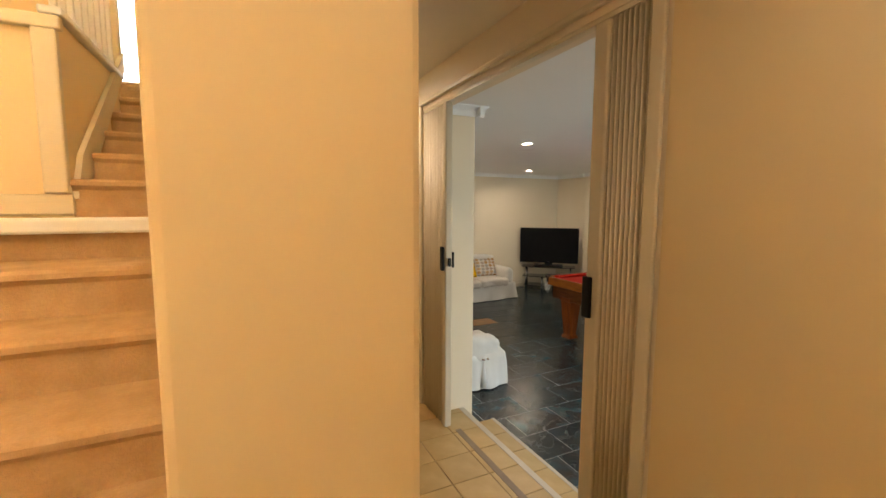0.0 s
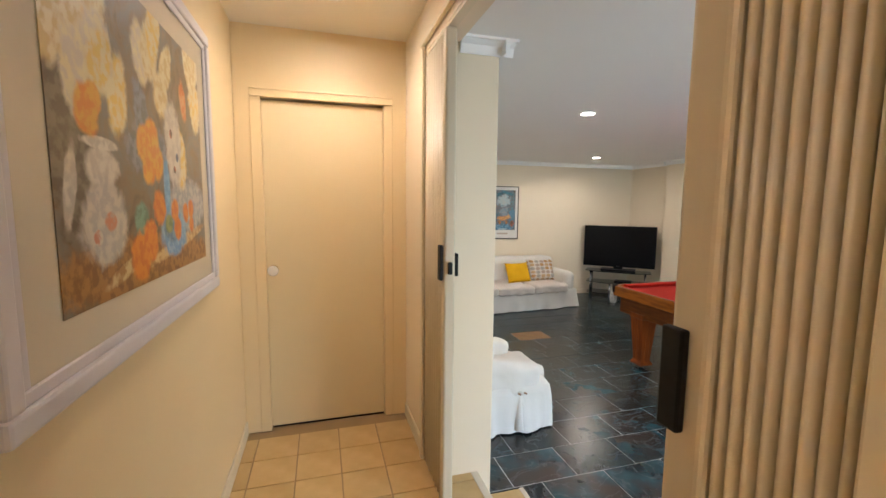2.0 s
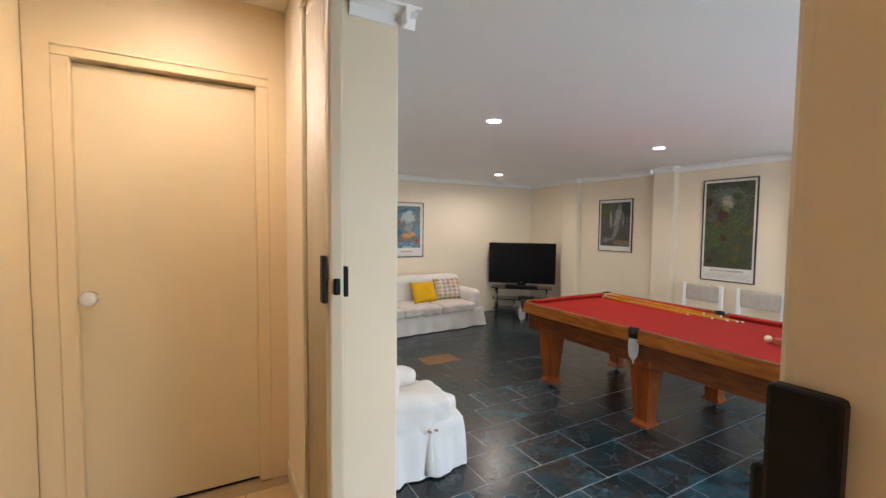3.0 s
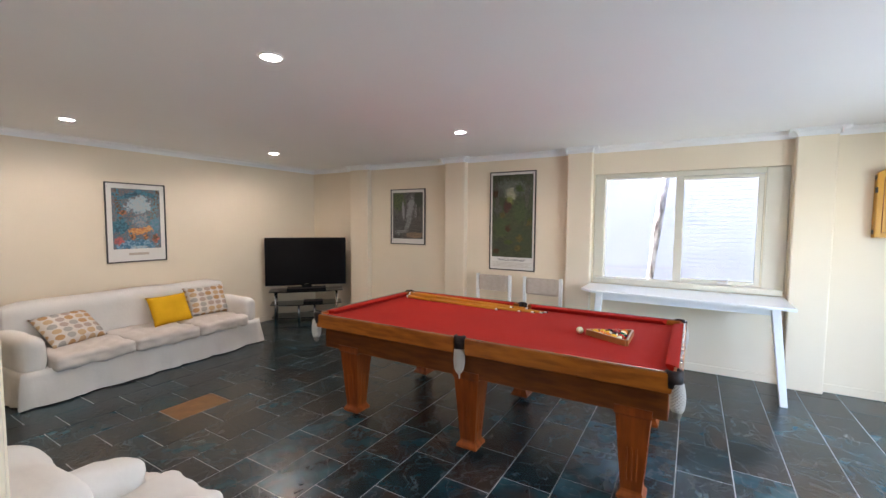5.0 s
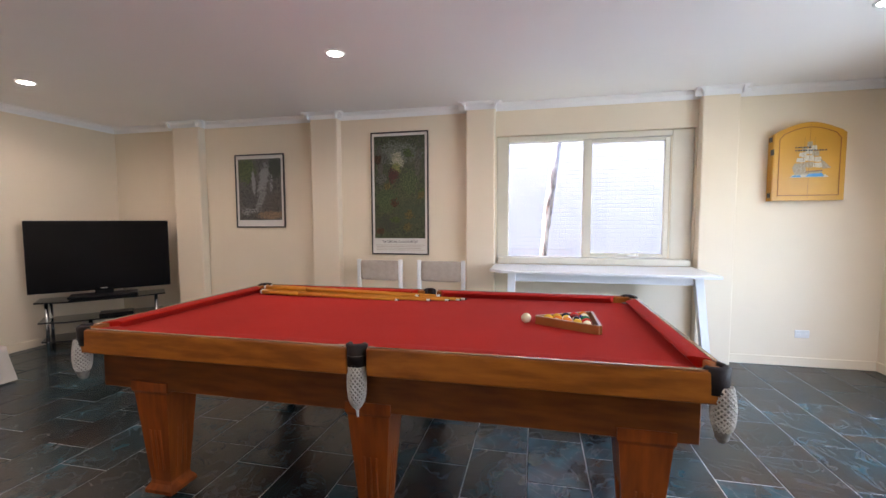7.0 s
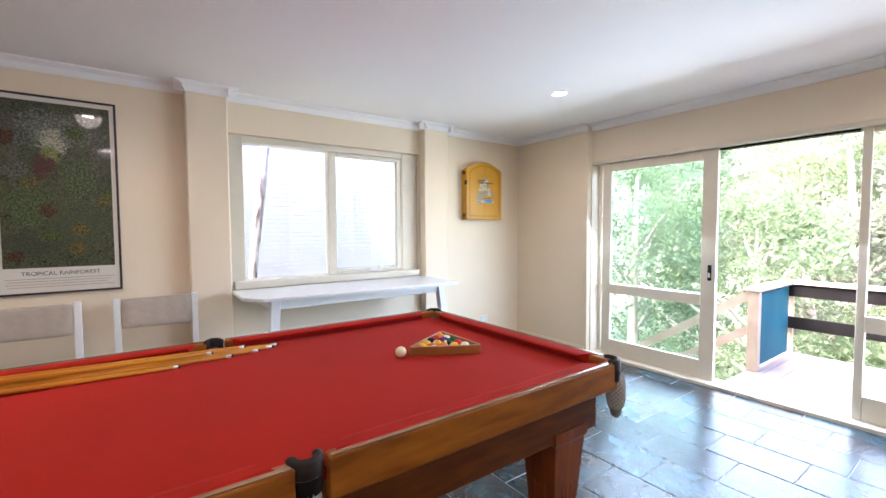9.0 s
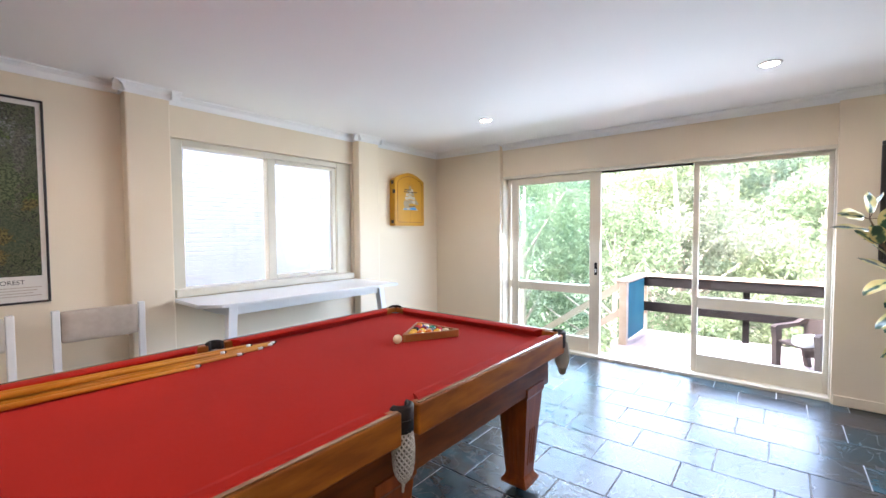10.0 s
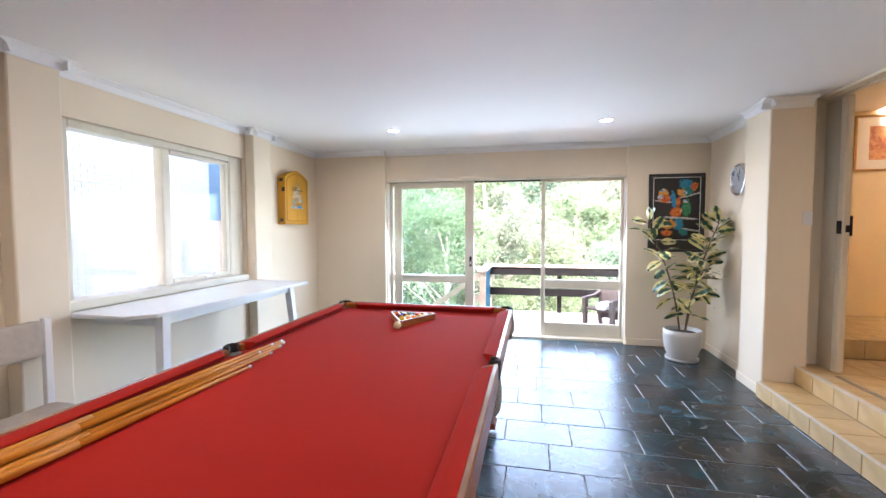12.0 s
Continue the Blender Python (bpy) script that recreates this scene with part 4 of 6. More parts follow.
# ---- pictures ----
def art_mat(name, cols, scale, distort=1.5, stretch=(1, 1, 1), gloss=0.9):
    m = mat(name, cols[0], 0.4, cols[0], 3, coat=gloss, spec=0.3)
    nt = m.node_tree
    b = nt.nodes["Principled BSDF"]
    b.inputs["Coat Roughness"].default_value = 0.03
    tc, mp, no, cr = (nt.nodes.new("ShaderNode" + k) for k in ("TexCoord", "Mapping", "TexNoise", "ValToRGB"))
    mp.inputs["Scale"].default_value = stretch
    no.inputs["Scale"].default_value, no.inputs["Detail"].default_value, no.inputs["Distortion"].default_value = scale, 5.0, distort
    nt.links.new(tc.outputs["Object"], mp.inputs[0])
    nt.links.new(mp.outputs[0], no.inputs["Vector"])
    nt.links.new(no.outputs[0], cr.inputs[0])
    el = cr.color_ramp.elements
    el[0].position, el[0].color = 0.28, (*cols[0], 1)
    el[1].position, el[1].color = 0.72, (*cols[-1], 1)
    for k, c in enumerate(cols[1:-1]):
        e = el.new(0.28 + 0.44 * (k + 1) / (len(cols) - 1))
        e.color = (*c, 1)
    nt.links.new(cr.outputs[0], b.inputs["Base Color"])
    return m


def painting(name, ground, blobs, gscale=9.0, ragged=0.35, rscale=16.0, gloss=0.45):
    """A painted picture: a mottled ground and soft, ragged-edged patches of paint (x, z, rx, rz, turn, colour, second colour)."""
    m = art_mat(name, ground, gscale, 1.6, gloss=gloss)
    nt = m.node_tree
    b = nt.nodes["Principled BSDF"]
    out = b.inputs["Base Color"].links[0].from_socket
    tc, edge, tone, tr = (nt.nodes.new("ShaderNode" + k) for k in ("TexCoord", "TexNoise", "TexNoise", "MapRange"))
    edge.inputs["Scale"].default_value, edge.inputs["Detail"].default_value, edge.inputs["Distortion"].default_value = rscale, 6.0, 0.8
    tone.inputs["Scale"].default_value, tone.inputs["Detail"].default_value = rscale * 1.7, 5.0
    tr.inputs["From Min"].default_value, tr.inputs["From Max"].default_value = 0.43, 0.57
    for n_ in (edge, tone):
        nt.links.new(tc.outputs["Object"], n_.inputs["Vector"])
    nt.links.new(tone.outputs[0], tr.inputs[0])
    for x, z, rx, rz, turn, c1, c2 in blobs:
        mp, ln, ad, mr, cm, mx_ = (nt.nodes.new("ShaderNode" + k) for k in ("Mapping", "VectorMath", "Math", "MapRange", "Mix", "Mix"))
        mp.vector_type = "TEXTURE"
        mp.inputs["Location"].default_value = (x, 0, z)
        mp.inputs["Rotation"].default_value = (0, -radians(turn), 0)
        mp.inputs["Scale"].default_value = (rx, 50, rz)
        nt.links.new(tc.outputs["Object"], mp.inputs[0])
        ln.operation, ad.operation = "LENGTH", "MULTIPLY_ADD"
        nt.links.new(mp.outputs[0], ln.inputs[0])
        nt.links.new(edge.outputs[0], ad.inputs[0])
        ad.inputs[1].default_value = ragged * 4
        nt.links.new(ln.outputs["Value"], ad.inputs[2])
        mr.interpolation_type = "SMOOTHSTEP"
        mr.inputs["From Min"].default_value, mr.inputs["From Max"].default_value = 0.78 + ragged * 2, 1.12 + ragged * 2
        mr.inputs["To Min"].default_value, mr.inputs["To Max"].default_value = 1.0, 0.0
        nt.links.new(ad.outputs[0], mr.inputs[0])
        cm.data_type = mx_.data_type = "RGBA"
        nt.links.new(tr.outputs[0], cm.inputs["Factor"])
        cm.inputs[6].default_value, cm.inputs[7].default_value = (*c1, 1), (*c2, 1)
        nt.links.new(mr.outputs[0], mx_.inputs["Factor"])
        nt.links.new(out, mx_.inputs[6])
        nt.links.new(cm.outputs[2], mx_.inputs[7])
        out = mx_.outputs[2]
    nt.links.new(out, b.inputs["Base Color"])
    return m


def picture(name, m, w, h, fw, fd, frame_mat, border, mount_mat, image_mat, label):
    """A framed picture in the local XZ plane, looking to -y; border: mount widths left, right, bottom, top."""
    ob = empty(name, m, label, "picture")
    for x0, x1, z0, z1 in ((-w / 2, w / 2, h / 2 - fw, h / 2), (-w / 2, w / 2, -h / 2, -h / 2 + fw), (-w / 2, -w / 2 + fw, -h / 2 + fw, h / 2 - fw), (w / 2 - fw, w / 2, -h / 2 + fw, h / 2 - fw)):
        part("frame_side", bm_box(x0, x1, -fd, -0.001, z0, z1, min(fw * 0.25, 0.008), 2), frame_mat, ob)
    part("mount", bm_box(-w / 2 + fw, w / 2 - fw, -fd * 0.55, -0.001, -h / 2 + fw, h / 2 - fw), mount_mat, ob)
    bl, br, bb, bt = border
    x0, x1, z0, z1 = -w / 2 + fw + bl, w / 2 - fw - br, -h / 2 + fw + bb, h / 2 - fw - bt
    d = -fd * 0.55
    part("image", bm_box(x0, x1, d - 0.002, d - 0.0002, z0, z1), image_mat, ob)
    return ob


M_LILAC = mat("lilac_white_frame", (0.66, 0.63, 0.66), 0.35, (0.62, 0.59, 0.62), 4, 3, 0.05, 60)
M_MOUNT = mat("cream_mount", (0.62, 0.55, 0.42), 0.6, (0.60, 0.53, 0.40), 4, coat=0.9)
M_PAPER = mat("white_paper", (0.72, 0.69, 0.64), 0.5, (0.70, 0.67, 0.62), 4, coat=0.9)
for m_ in (M_MOUNT, M_PAPER):
    m_.node_tree.nodes["Principled BSDF"].inputs["Coat Roughness"].default_value = 0.03
M_BFRAME = mat("black_frame", (0.018, 0.015, 0.014), 0.35, (0.03, 0.026, 0.024), 10)
P = [art_mat("paint_%d" % k, cols, 14, 1.0) for k, cols in enumerate((
    ((0.70, 0.60, 0.38), (0.62, 0.55, 0.42), (0.72, 0.66, 0.55)),
    ((0.62, 0.14, 0.02), (0.70, 0.26, 0.03), (0.55, 0.10, 0.02)),
    ((0.07, 0.19, 0.34), (0.15, 0.30, 0.45), (0.10, 0.24, 0.42)),
    ((0.60, 0.55, 0.50), (0.50, 0.48, 0.46), (0.64, 0.58, 0.52)),
    ((0.16, 0.07, 0.02), (0.26, 0.13, 0.04), (0.20, 0.09, 0.03)),
    ((0.10, 0.16, 0.08), (0.16, 0.20, 0.08), (0.08, 0.12, 0.07)),
    ((0.70, 0.45, 0.05), (0.65, 0.36, 0.04), (0.75, 0.52, 0.10))))]
CREAM, PALE, ORANGE, RUST, BLUE, SKY, TAN, DARK, LEAFG, GOLD = (0.72, 0.64, 0.46), (0.66, 0.62, 0.55), (0.66, 0.22, 0.03), (0.42, 0.10, 0.02), (0.05, 0.13, 0.30), (0.22, 0.36, 0.50), (0.34, 0.19, 0.08), (0.07, 0.045, 0.03), (0.10, 0.15, 0.06), (0.72, 0.46, 0.08)
rs = random.Random(11)
LILY, LILY2, BUTTER = (0.74, 0.66, 0.42), (0.62, 0.56, 0.46), (0.72, 0.52, 0.14)
# table, drapery and shadowy foliage, then lilies, jug, poppies, spotted vase, blue bottle and fruit
sl = [(0.0, -0.33, 0.60, 0.085, -3, (0.36, 0.17, 0.045), (0.22, 0.09, 0.025)), (0.20, -0.29, 0.30, 0.022, 8, (0.60, 0.42, 0.20), (0.40, 0.22, 0.08)), (-0.18, -0.315, 0.14, 0.02, 14, (0.58, 0.42, 0.22), (0.36, 0.18, 0.06)), (0.30, -0.17, 0.22, 0.09, 0, (0.44, 0.43, 0.42), (0.30, 0.32, 0.35)), (-0.02, -0.02, 0.16, 0.08, 0, (0.22, 0.25, 0.30), (0.12, 0.13, 0.15)), (-0.06, 0.06, 0.05, 0.11, 10, (0.20, 0.26, 0.36), (0.12, 0.14, 0.16)), (-0.40, -0.05, 0.09, 0.20, 0, (0.10, 0.08, 0.055), (0.17, 0.15, 0.12))]
for k in range(24):
    x, z = rs.uniform(-0.47, 0.47), rs.uniform(0.07, 0.36)
    pale = rs.random()
    sl.append((x, z, rs.uniform(0.045, 0.07), rs.uniform(0.065, 0.105), rs.uniform(-35, 35), LILY if pale < 0.55 else BUTTER if pale < 0.78 else LILY2, (0.60, 0.46, 0.20) if pale < 0.55 else LILY))
objects = []
objects += [(0.42, 0.22, 0.035, 0.07, 10, (0.60, 0.20, 0.05), (0.66, 0.36, 0.16)), (0.36, 0.02, 0.07, 0.10, 5, LILY, BUTTER), (0.30, 0.06, 0.075, 0.14, 3, (0.62, 0.58, 0.52), (0.50, 0.46, 0.42)), (0.28, 0.09, 0.012, 0.016, 0, RUST, DARK), (0.33, 0.02, 0.014, 0.014, 0, BLUE, DARK), (0.30, -0.02, 0.012, 0.012, 0, RUST, DARK)]
objects += [(-0.17, -0.05, 0.075, 0.045, 0, (0.66, 0.62, 0.54), (0.52, 0.48, 0.42)), (-0.17, -0.17, 0.105, 0.095, 0, (0.58, 0.53, 0.46), (0.44, 0.42, 0.40)), (-0.30, -0.09, 0.022, 0.085, -12, (0.62, 0.58, 0.50), (0.46, 0.43, 0.38)), (-0.17, 0.0, 0.085, 0.014, 0, (0.70, 0.66, 0.58), (0.5, 0.46, 0.4)), (-0.15, -0.17, 0.028, 0.022, 0, (0.58, 0.24, 0.14), (0.5, 0.36, 0.28)), (-0.21, -0.20, 0.02, 0.018, 0, (0.55, 0.22, 0.14), LILY2)]
objects += [(x, z, r, r * 1.05, 0, (0.68, 0.24, 0.02), (0.72, 0.36, 0.04)) for x, z, r in ((0.06, 0.03, 0.05), (0.12, 0.05, 0.055), (0.15, -0.01, 0.05), (0.09, -0.03, 0.045), (-0.22, 0.06, 0.05), (-0.19, 0.09, 0.035))]
objects += [(0.02, -0.17, 0.05, 0.05, 0, (0.16, 0.32, 0.26), (0.10, 0.20, 0.16)), (0.22, -0.08, 0.028, 0.09, 0, (0.12, 0.32, 0.56), (0.20, 0.42, 0.62)), (0.27, -0.22, 0.125, 0.075, 0, (0.12, 0.30, 0.54), (0.24, 0.42, 0.60)), (0.26, -0.20, 0.085, 0.045, 0, (0.08, 0.18, 0.32), (0.16, 0.30, 0.44)), (0.22, -0.19, 0.035, 0.03, 0, (0.12, 0.20, 0.08), (0.22, 0.28, 0.10))]
objects += [(x, z, r, r * 1.1, 0, (0.68, 0.22, 0.02), (0.60, 0.15, 0.015)) for x, z, r in ((0.15, -0.14, 0.048), (0.28, -0.15, 0.036), (0.30, -0.21, 0.036), (0.39, -0.16, 0.030), (0.45, -0.15, 0.032), (0.45, -0.20, 0.028), (0.00, -0.27, 0.062), (0.07, -0.23, 0.055))]
sl += [(x - 0.12, z - 0.035, *rest_of) for x, z, *rest_of in objects]
still = painting("still_life_painting", ((0.09, 0.06, 0.04), (0.17, 0.12, 0.075), (0.15, 0.15, 0.14), (0.22, 0.17, 0.11)), sl, 8, 0.16, 22)
hp = picture("framed_still_life", pose(0.802, 2.505, 1.885, 0, 0, 90), 1.31, 1.05, 0.045, 0.035, M_LILAC, (0.135, 0.11, 0.105, 0.11), M_MOUNT, still, "large still life print in stepped lilac-white frame")
for x0, x1, z0, z1 in ((-0.61, 0.61, 0.455, 0.48), (-0.61, 0.61, -0.48, -0.455), (-0.61, -0.585, -0.455, 0.455), (0.585, 0.61, -0.455, 0.455)):
    part("inner_moulding", bm_box(x0, x1, -0.027, -0.019, z0, z1, 0.003), M_LILAC, hp)

MIST, TEAL, FERN, BARK, ROCK, WATER = (0.36, 0.39, 0.41), (0.06, 0.19, 0.26), (0.022, 0.04, 0.014), (0.12, 0.07, 0.04), (0.028, 0.027, 0.024), (0.26, 0.26, 0.25)
j1 = [(0.02, 0.22, 0.13, 0.11, 0, MIST, (0.30, 0.40, 0.46)), (0.04, 0.02, 0.08, 0.09, 10, (0.14, 0.22, 0.27), (0.28, 0.27, 0.28)), (-0.19, 0.22, 0.035, 0.26, 6, BARK, TEAL), (0.21, 0.24, 0.04, 0.24, -8, BARK, (0.10, 0.22, 0.28)), (-0.08, 0.33, 0.16, 0.03, 18, TEAL, (0.03, 0.08, 0.12)), (0.10, 0.36, 0.14, 0.025, -16, (0.04, 0.10, 0.13), TEAL)]
j1 += [(-0.17, -0.05, 0.09, 0.09, 30, (0.03, 0.10, 0.14), TEAL), (0.19, -0.04, 0.08, 0.10, -20, (0.12, 0.20, 0.30), TEAL), (0.03, -0.10, 0.13, 0.038, 4, (0.62, 0.30, 0.10), (0.48, 0.19, 0.06)), (0.13, -0.07, 0.04, 0.032, 0, (0.62, 0.34, 0.14), (0.5, 0.2, 0.07)), (-0.05, -0.17, 0.025, 0.05, 10, (0.5, 0.2, 0.07), BARK), (0.09, -0.17, 0.022, 0.05, -5, (0.5, 0.2, 0.07), BARK)]
j1 += [(-0.02, -0.27, 0.24, 0.06, 0, (0.05, 0.16, 0.26), (0.22, 0.36, 0.48)), (-0.20, -0.22, 0.05, 0.045, 0, (0.55, 0.12, 0.10), (0.30, 0.10, 0.10)), (0.20, -0.20, 0.04, 0.05, 0, (0.50, 0.14, 0.10), BARK), (-0.15, 0.12, 0.035, 0.03, 0, (0.55, 0.18, 0.08), BARK), (0.02, -0.30, 0.10, 0.018, 3, MIST, (0.30, 0.44, 0.52))]
a1 = painting("jungle_print", ((0.025, 0.06, 0.085), (0.06, 0.17, 0.22), (0.20, 0.14, 0.13), (0.04, 0.11, 0.16), (0.30, 0.32, 0.34)), j1, 19, 0.6, 26)
pc = picture("framed_poster", pose(4.45, 8.198, 1.585, 0, 0, 0), 0.65, 0.96, 0.014, 0.022, M_BFRAME, (0.055, 0.05, 0.15, 0.055), M_PAPER, a1, "colourful jungle poster in thin black frame above sofa")
part("caption", bm_box(-0.10, 0.12, -0.0135, -0.0125, -0.395, -0.365), M_LINEN, pc, "grey unreadable caption")
j2 = [(-0.17, 0.24, 0.13, 0.16, 0, FERN, (0.10, 0.13, 0.035)), (0.20, 0.26, 0.10, 0.13, 0, ROCK, FERN), (0.05, 0.13, 0.06, 0.19, -14, WATER, (0.18, 0.18, 0.18)), (-0.08, 0.10, 0.025, 0.15, 4, WATER, (0.22, 0.22, 0.22)), (0.02, -0.08, 0.045, 0.15, -22, WATER, (0.10, 0.10, 0.10)), (0.15, 0.06, 0.02, 0.14, 0, (0.3, 0.3, 0.3), ROCK), (-0.15, -0.10, 0.09, 0.07, 0, (0.03, 0.028, 0.026), (0.10, 0.095, 0.09)), (0.17, -0.12, 0.10, 0.10, 0, (0.04, 0.036, 0.03), (0.10, 0.09, 0.08))]
j2 += [(-0.18, -0.24, 0.08, 0.04, 0, (0.30, 0.29, 0.28), ROCK), (0.14, -0.28, 0.17, 0.045, 0, (0.26, 0.17, 0.10), (0.13, 0.09, 0.06)), (-0.05, -0.22, 0.06, 0.025, 0, (0.35, 0.34, 0.33), ROCK)]
a2 = painting("waterfall_print", ((0.008, 0.008, 0.007), (0.04, 0.038, 0.033), (0.12, 0.115, 0.10), (0.014, 0.014, 0.012)), j2, 30, 0.5, 38)
picture("framed_poster", pose(7.263, 6.12, 1.695, 0, 0, -90), 0.65, 0.855, 0.014, 0.022, M_BFRAME, (0.03, 0.03, 0.075, 0.04), M_PAPER, a2, "dark waterfall photograph poster in thin black frame")
j3 = [(-0.02, 0.44, 0.24, 0.12, 0, (0.16, 0.17, 0.15), (0.05, 0.07, 0.04)), (-0.02, 0.36, 0.07, 0.09, 0, (0.40, 0.38, 0.30), (0.16, 0.18, 0.10)), (-0.04, 0.27, 0.05, 0.06, 0, (0.10, 0.13, 0.03), (0.22, 0.22, 0.08)), (-0.07, 0.20, 0.06, 0.08, 0, (0.08, 0.025, 0.018), (0.04, 0.02, 0.015)), (-0.22, 0.30, 0.03, 0.28, 3, (0.05, 0.045, 0.035), (0.10, 0.10, 0.08)), (0.20, 0.25, 0.03, 0.30, -4, (0.04, 0.04, 0.03), (0.11, 0.11, 0.08)), (0.12, 0.12, 0.10, 0.15, 0, FERN, (0.09, 0.12, 0.05)), (-0.14, -0.08, 0.12, 0.14, 0, FERN, (0.08, 0.11, 0.045)), (0.10, -0.20, 0.16, 0.12, 0, (0.03, 0.045, 0.025), (0.06, 0.075, 0.04)), (-0.12, -0.32, 0.14, 0.09, 0, (0.028, 0.035, 0.025), (0.05, 0.055, 0.035))]
rr_ = random.Random(3)
for k in range(16):
    c_ = ((0.18, 0.15, 0.04), (0.11, 0.05, 0.02), (0.09, 0.14, 0.03), (0.15, 0.16, 0.13))[k % 4]
    j3.append((rr_.uniform(-0.26, 0.26), rr_.uniform(-0.42, 0.5), rr_.uniform(0.025, 0.055), rr_.uniform(0.025, 0.06), rr_.uniform(0, 90), [q * 0.75 for q in c_], [q * 0.2 for q in c_]))
a3 = painting("rainforest_print", ((0.005, 0.008, 0.005), (0.022, 0.036, 0.012), (0.085, 0.095, 0.05), (0.008, 0.014, 0.009), (0.075, 0.065, 0.04)), j3, 36, 0.65, 44)
pc = picture("framed_poster", pose(7.263, 4.405, 1.635, 0, 0, -90), 0.65, 1.325, 0.014, 0.022, M_BFRAME, (0.025, 0.025, 0.165, 0.03), M_PAPER, a3, "tall dark rainforest poster in thin black frame")
M_INK = mat("ink", (0.03, 0.03, 0.03), 0.6)


def lettering(name, text, size, m, parent, material, label):
    cu = bpy.data.curves.new(name, "FONT")
    cu.body, cu.size, cu.align_x, cu.extrude = text, size, "CENTER", 0.0004
    tmp = bpy.data.objects.new(name, cu)
    scene.collection.objects.link(tmp)
    me = bpy.data.meshes.new_from_object(tmp.evaluated_get(bpy.context.evaluated_depsgraph_get()))
    bpy.data.objects.remove(tmp)
    me.materials.clear()
    me.materials.append(material)
    ob = new(name, me)
    ob.parent = parent
    ob.matrix_local = m
    ob["label"] = label
    return ob


lettering("title", "TROPICAL RAINFOREST", 0.038, pose(0, -0.0135, -0.535, 90), pc, M_INK, "printed capitals reading TROPICAL RAINFOREST")
for k in range(4):
    part("caption_line", bm_box(-0.28 + 0.01 * (k % 2), 0.28 - 0.02 * (k % 3), -0.0135, -0.0125, -0.56 - 0.018 * k, -0.555 - 0.018 * k), M_LINEN, pc)

PO, PB, PG, PW, PR = (0.66, 0.20, 0.02), (0.02, 0.15, 0.30), (0.02, 0.17, 0.07), (0.55, 0.52, 0.46), (0.50, 0.06, 0.02)
jp = [(-0.10, 0.135, 0.14, 0.012, -6, PW, (0.3, 0.28, 0.25)), (0.15, 0.21, 0.12, 0.013, 14, PW, (0.35, 0.33, 0.3)), (0.04, -0.06, 0.22, 0.014, -4, PW, (0.3, 0.28, 0.25)), (0.15, -0.20, 0.12, 0.012, -10, PW, (0.3, 0.28, 0.25))]
jp += [(0.10, 0.34, 0.075, 0.07, 20, PB, (0.03, 0.24, 0.32)), (0.19, 0.31, 0.04, 0.055, -20, PR, PO), (0.12, 0.25, 0.06, 0.05, 0, (0.02, 0.2, 0.25), PG), (-0.14, 0.24, 0.055, 0.05, 25, PO, (0.66, 0.34, 0.05)), (-0.15, 0.27, 0.028, 0.025, 0, PB, PW), (-0.13, 0.17, 0.075, 0.05, 0, PO, PR), (-0.18, 0.19, 0.03, 0.028, 0, PW, PB), (-0.03, 0.16, 0.035, 0.11, 8, PB, (0.03, 0.24, 0.42)), (0.05, 0.24, 0.05, 0.045, 0, PO, (0.70, 0.38, 0.06)), (0.09, 0.245, 0.028, 0.022, 0, PW, PB), (0.02, 0.13, 0.025, 0.06, 0, PR, PO), (0.11, 0.06, 0.05, 0.10, 0, PG, (0.05, 0.26, 0.10)), (0.10, 0.14, 0.03, 0.022, 0, PB, PW), (0.0, 0.01, 0.065, 0.06, 30, PO, PR), (0.05, 0.02, 0.022, 0.022, 0, PW, PO), (0.03, -0.13, 0.055, 0.075, 0, PB, (0.02, 0.24, 0.34)), (-0.08, -0.14, 0.08, 0.05, 10, PO, (0.60, 0.28, 0.04)), (0.08, -0.23, 0.05, 0.04, 0, PG, PB), (-0.10, -0.24, 0.07, 0.035, 0, PO, PR)]
M_NIGHT = painting("parrot_painting", ((0.010, 0.009, 0.009), (0.022, 0.018, 0.017), (0.015, 0.016, 0.015)), jp, 6, 0.34, 26)
pp = picture("framed_painting", pose(2.545, 0.002, 1.63, 0, 0, 180), 0.615, 0.935, 0.03, 0.03, M_BFRAME, (0.02, 0.02, 0.12, 0.02), M_BFRAME, M_NIGHT, "painting of bright tropical birds in black frame")
for x0, x1, z0, z1 in ((-0.258, 0.258, 0.418, 0.424), (-0.258, 0.258, -0.324, -0.318), (-0.258, -0.252, -0.318, 0.418), (0.252, 0.258, -0.318, 0.418)):
    part("pale_inner_line", bm_box(x0, x1, -0.0255, -0.0165, z0, z1), M_PAPER, pp)
a5 = art_mat("orange_study", ((0.55, 0.20, 0.08), (0.66, 0.36, 0.18), (0.45, 0.13, 0.08), (0.70, 0.52, 0.36)), 9)
M_OAK = mat("gold_oak_frame", (0.45, 0.24, 0.06), 0.35, (0.36, 0.18, 0.04), 8)
picture("framed_print", pose(0.36, -0.098, 2.39, 0, 0, 180), 0.70, 0.62, 0.025, 0.025, M_OAK, (0.12, 0.12, 0.1, 0.1), M_PAPER, a5, "orange abstract print in gold wooden frame")

# ---- dart cabinet ----
M_MUST = mat("mustard_paint", (0.60, 0.30, 0.012), 0.4, (0.54, 0.26, 0.01), 3, 4, 0.1, 60)
M_RED = mat("brown_line", (0.32, 0.10, 0.01), 0.5)
cab = empty("dart_cabinet", pose(7.264, 0.655, 1.505, 0, 0, -90), "mustard yellow dartboard cabinet with painted ship", "cabinet")


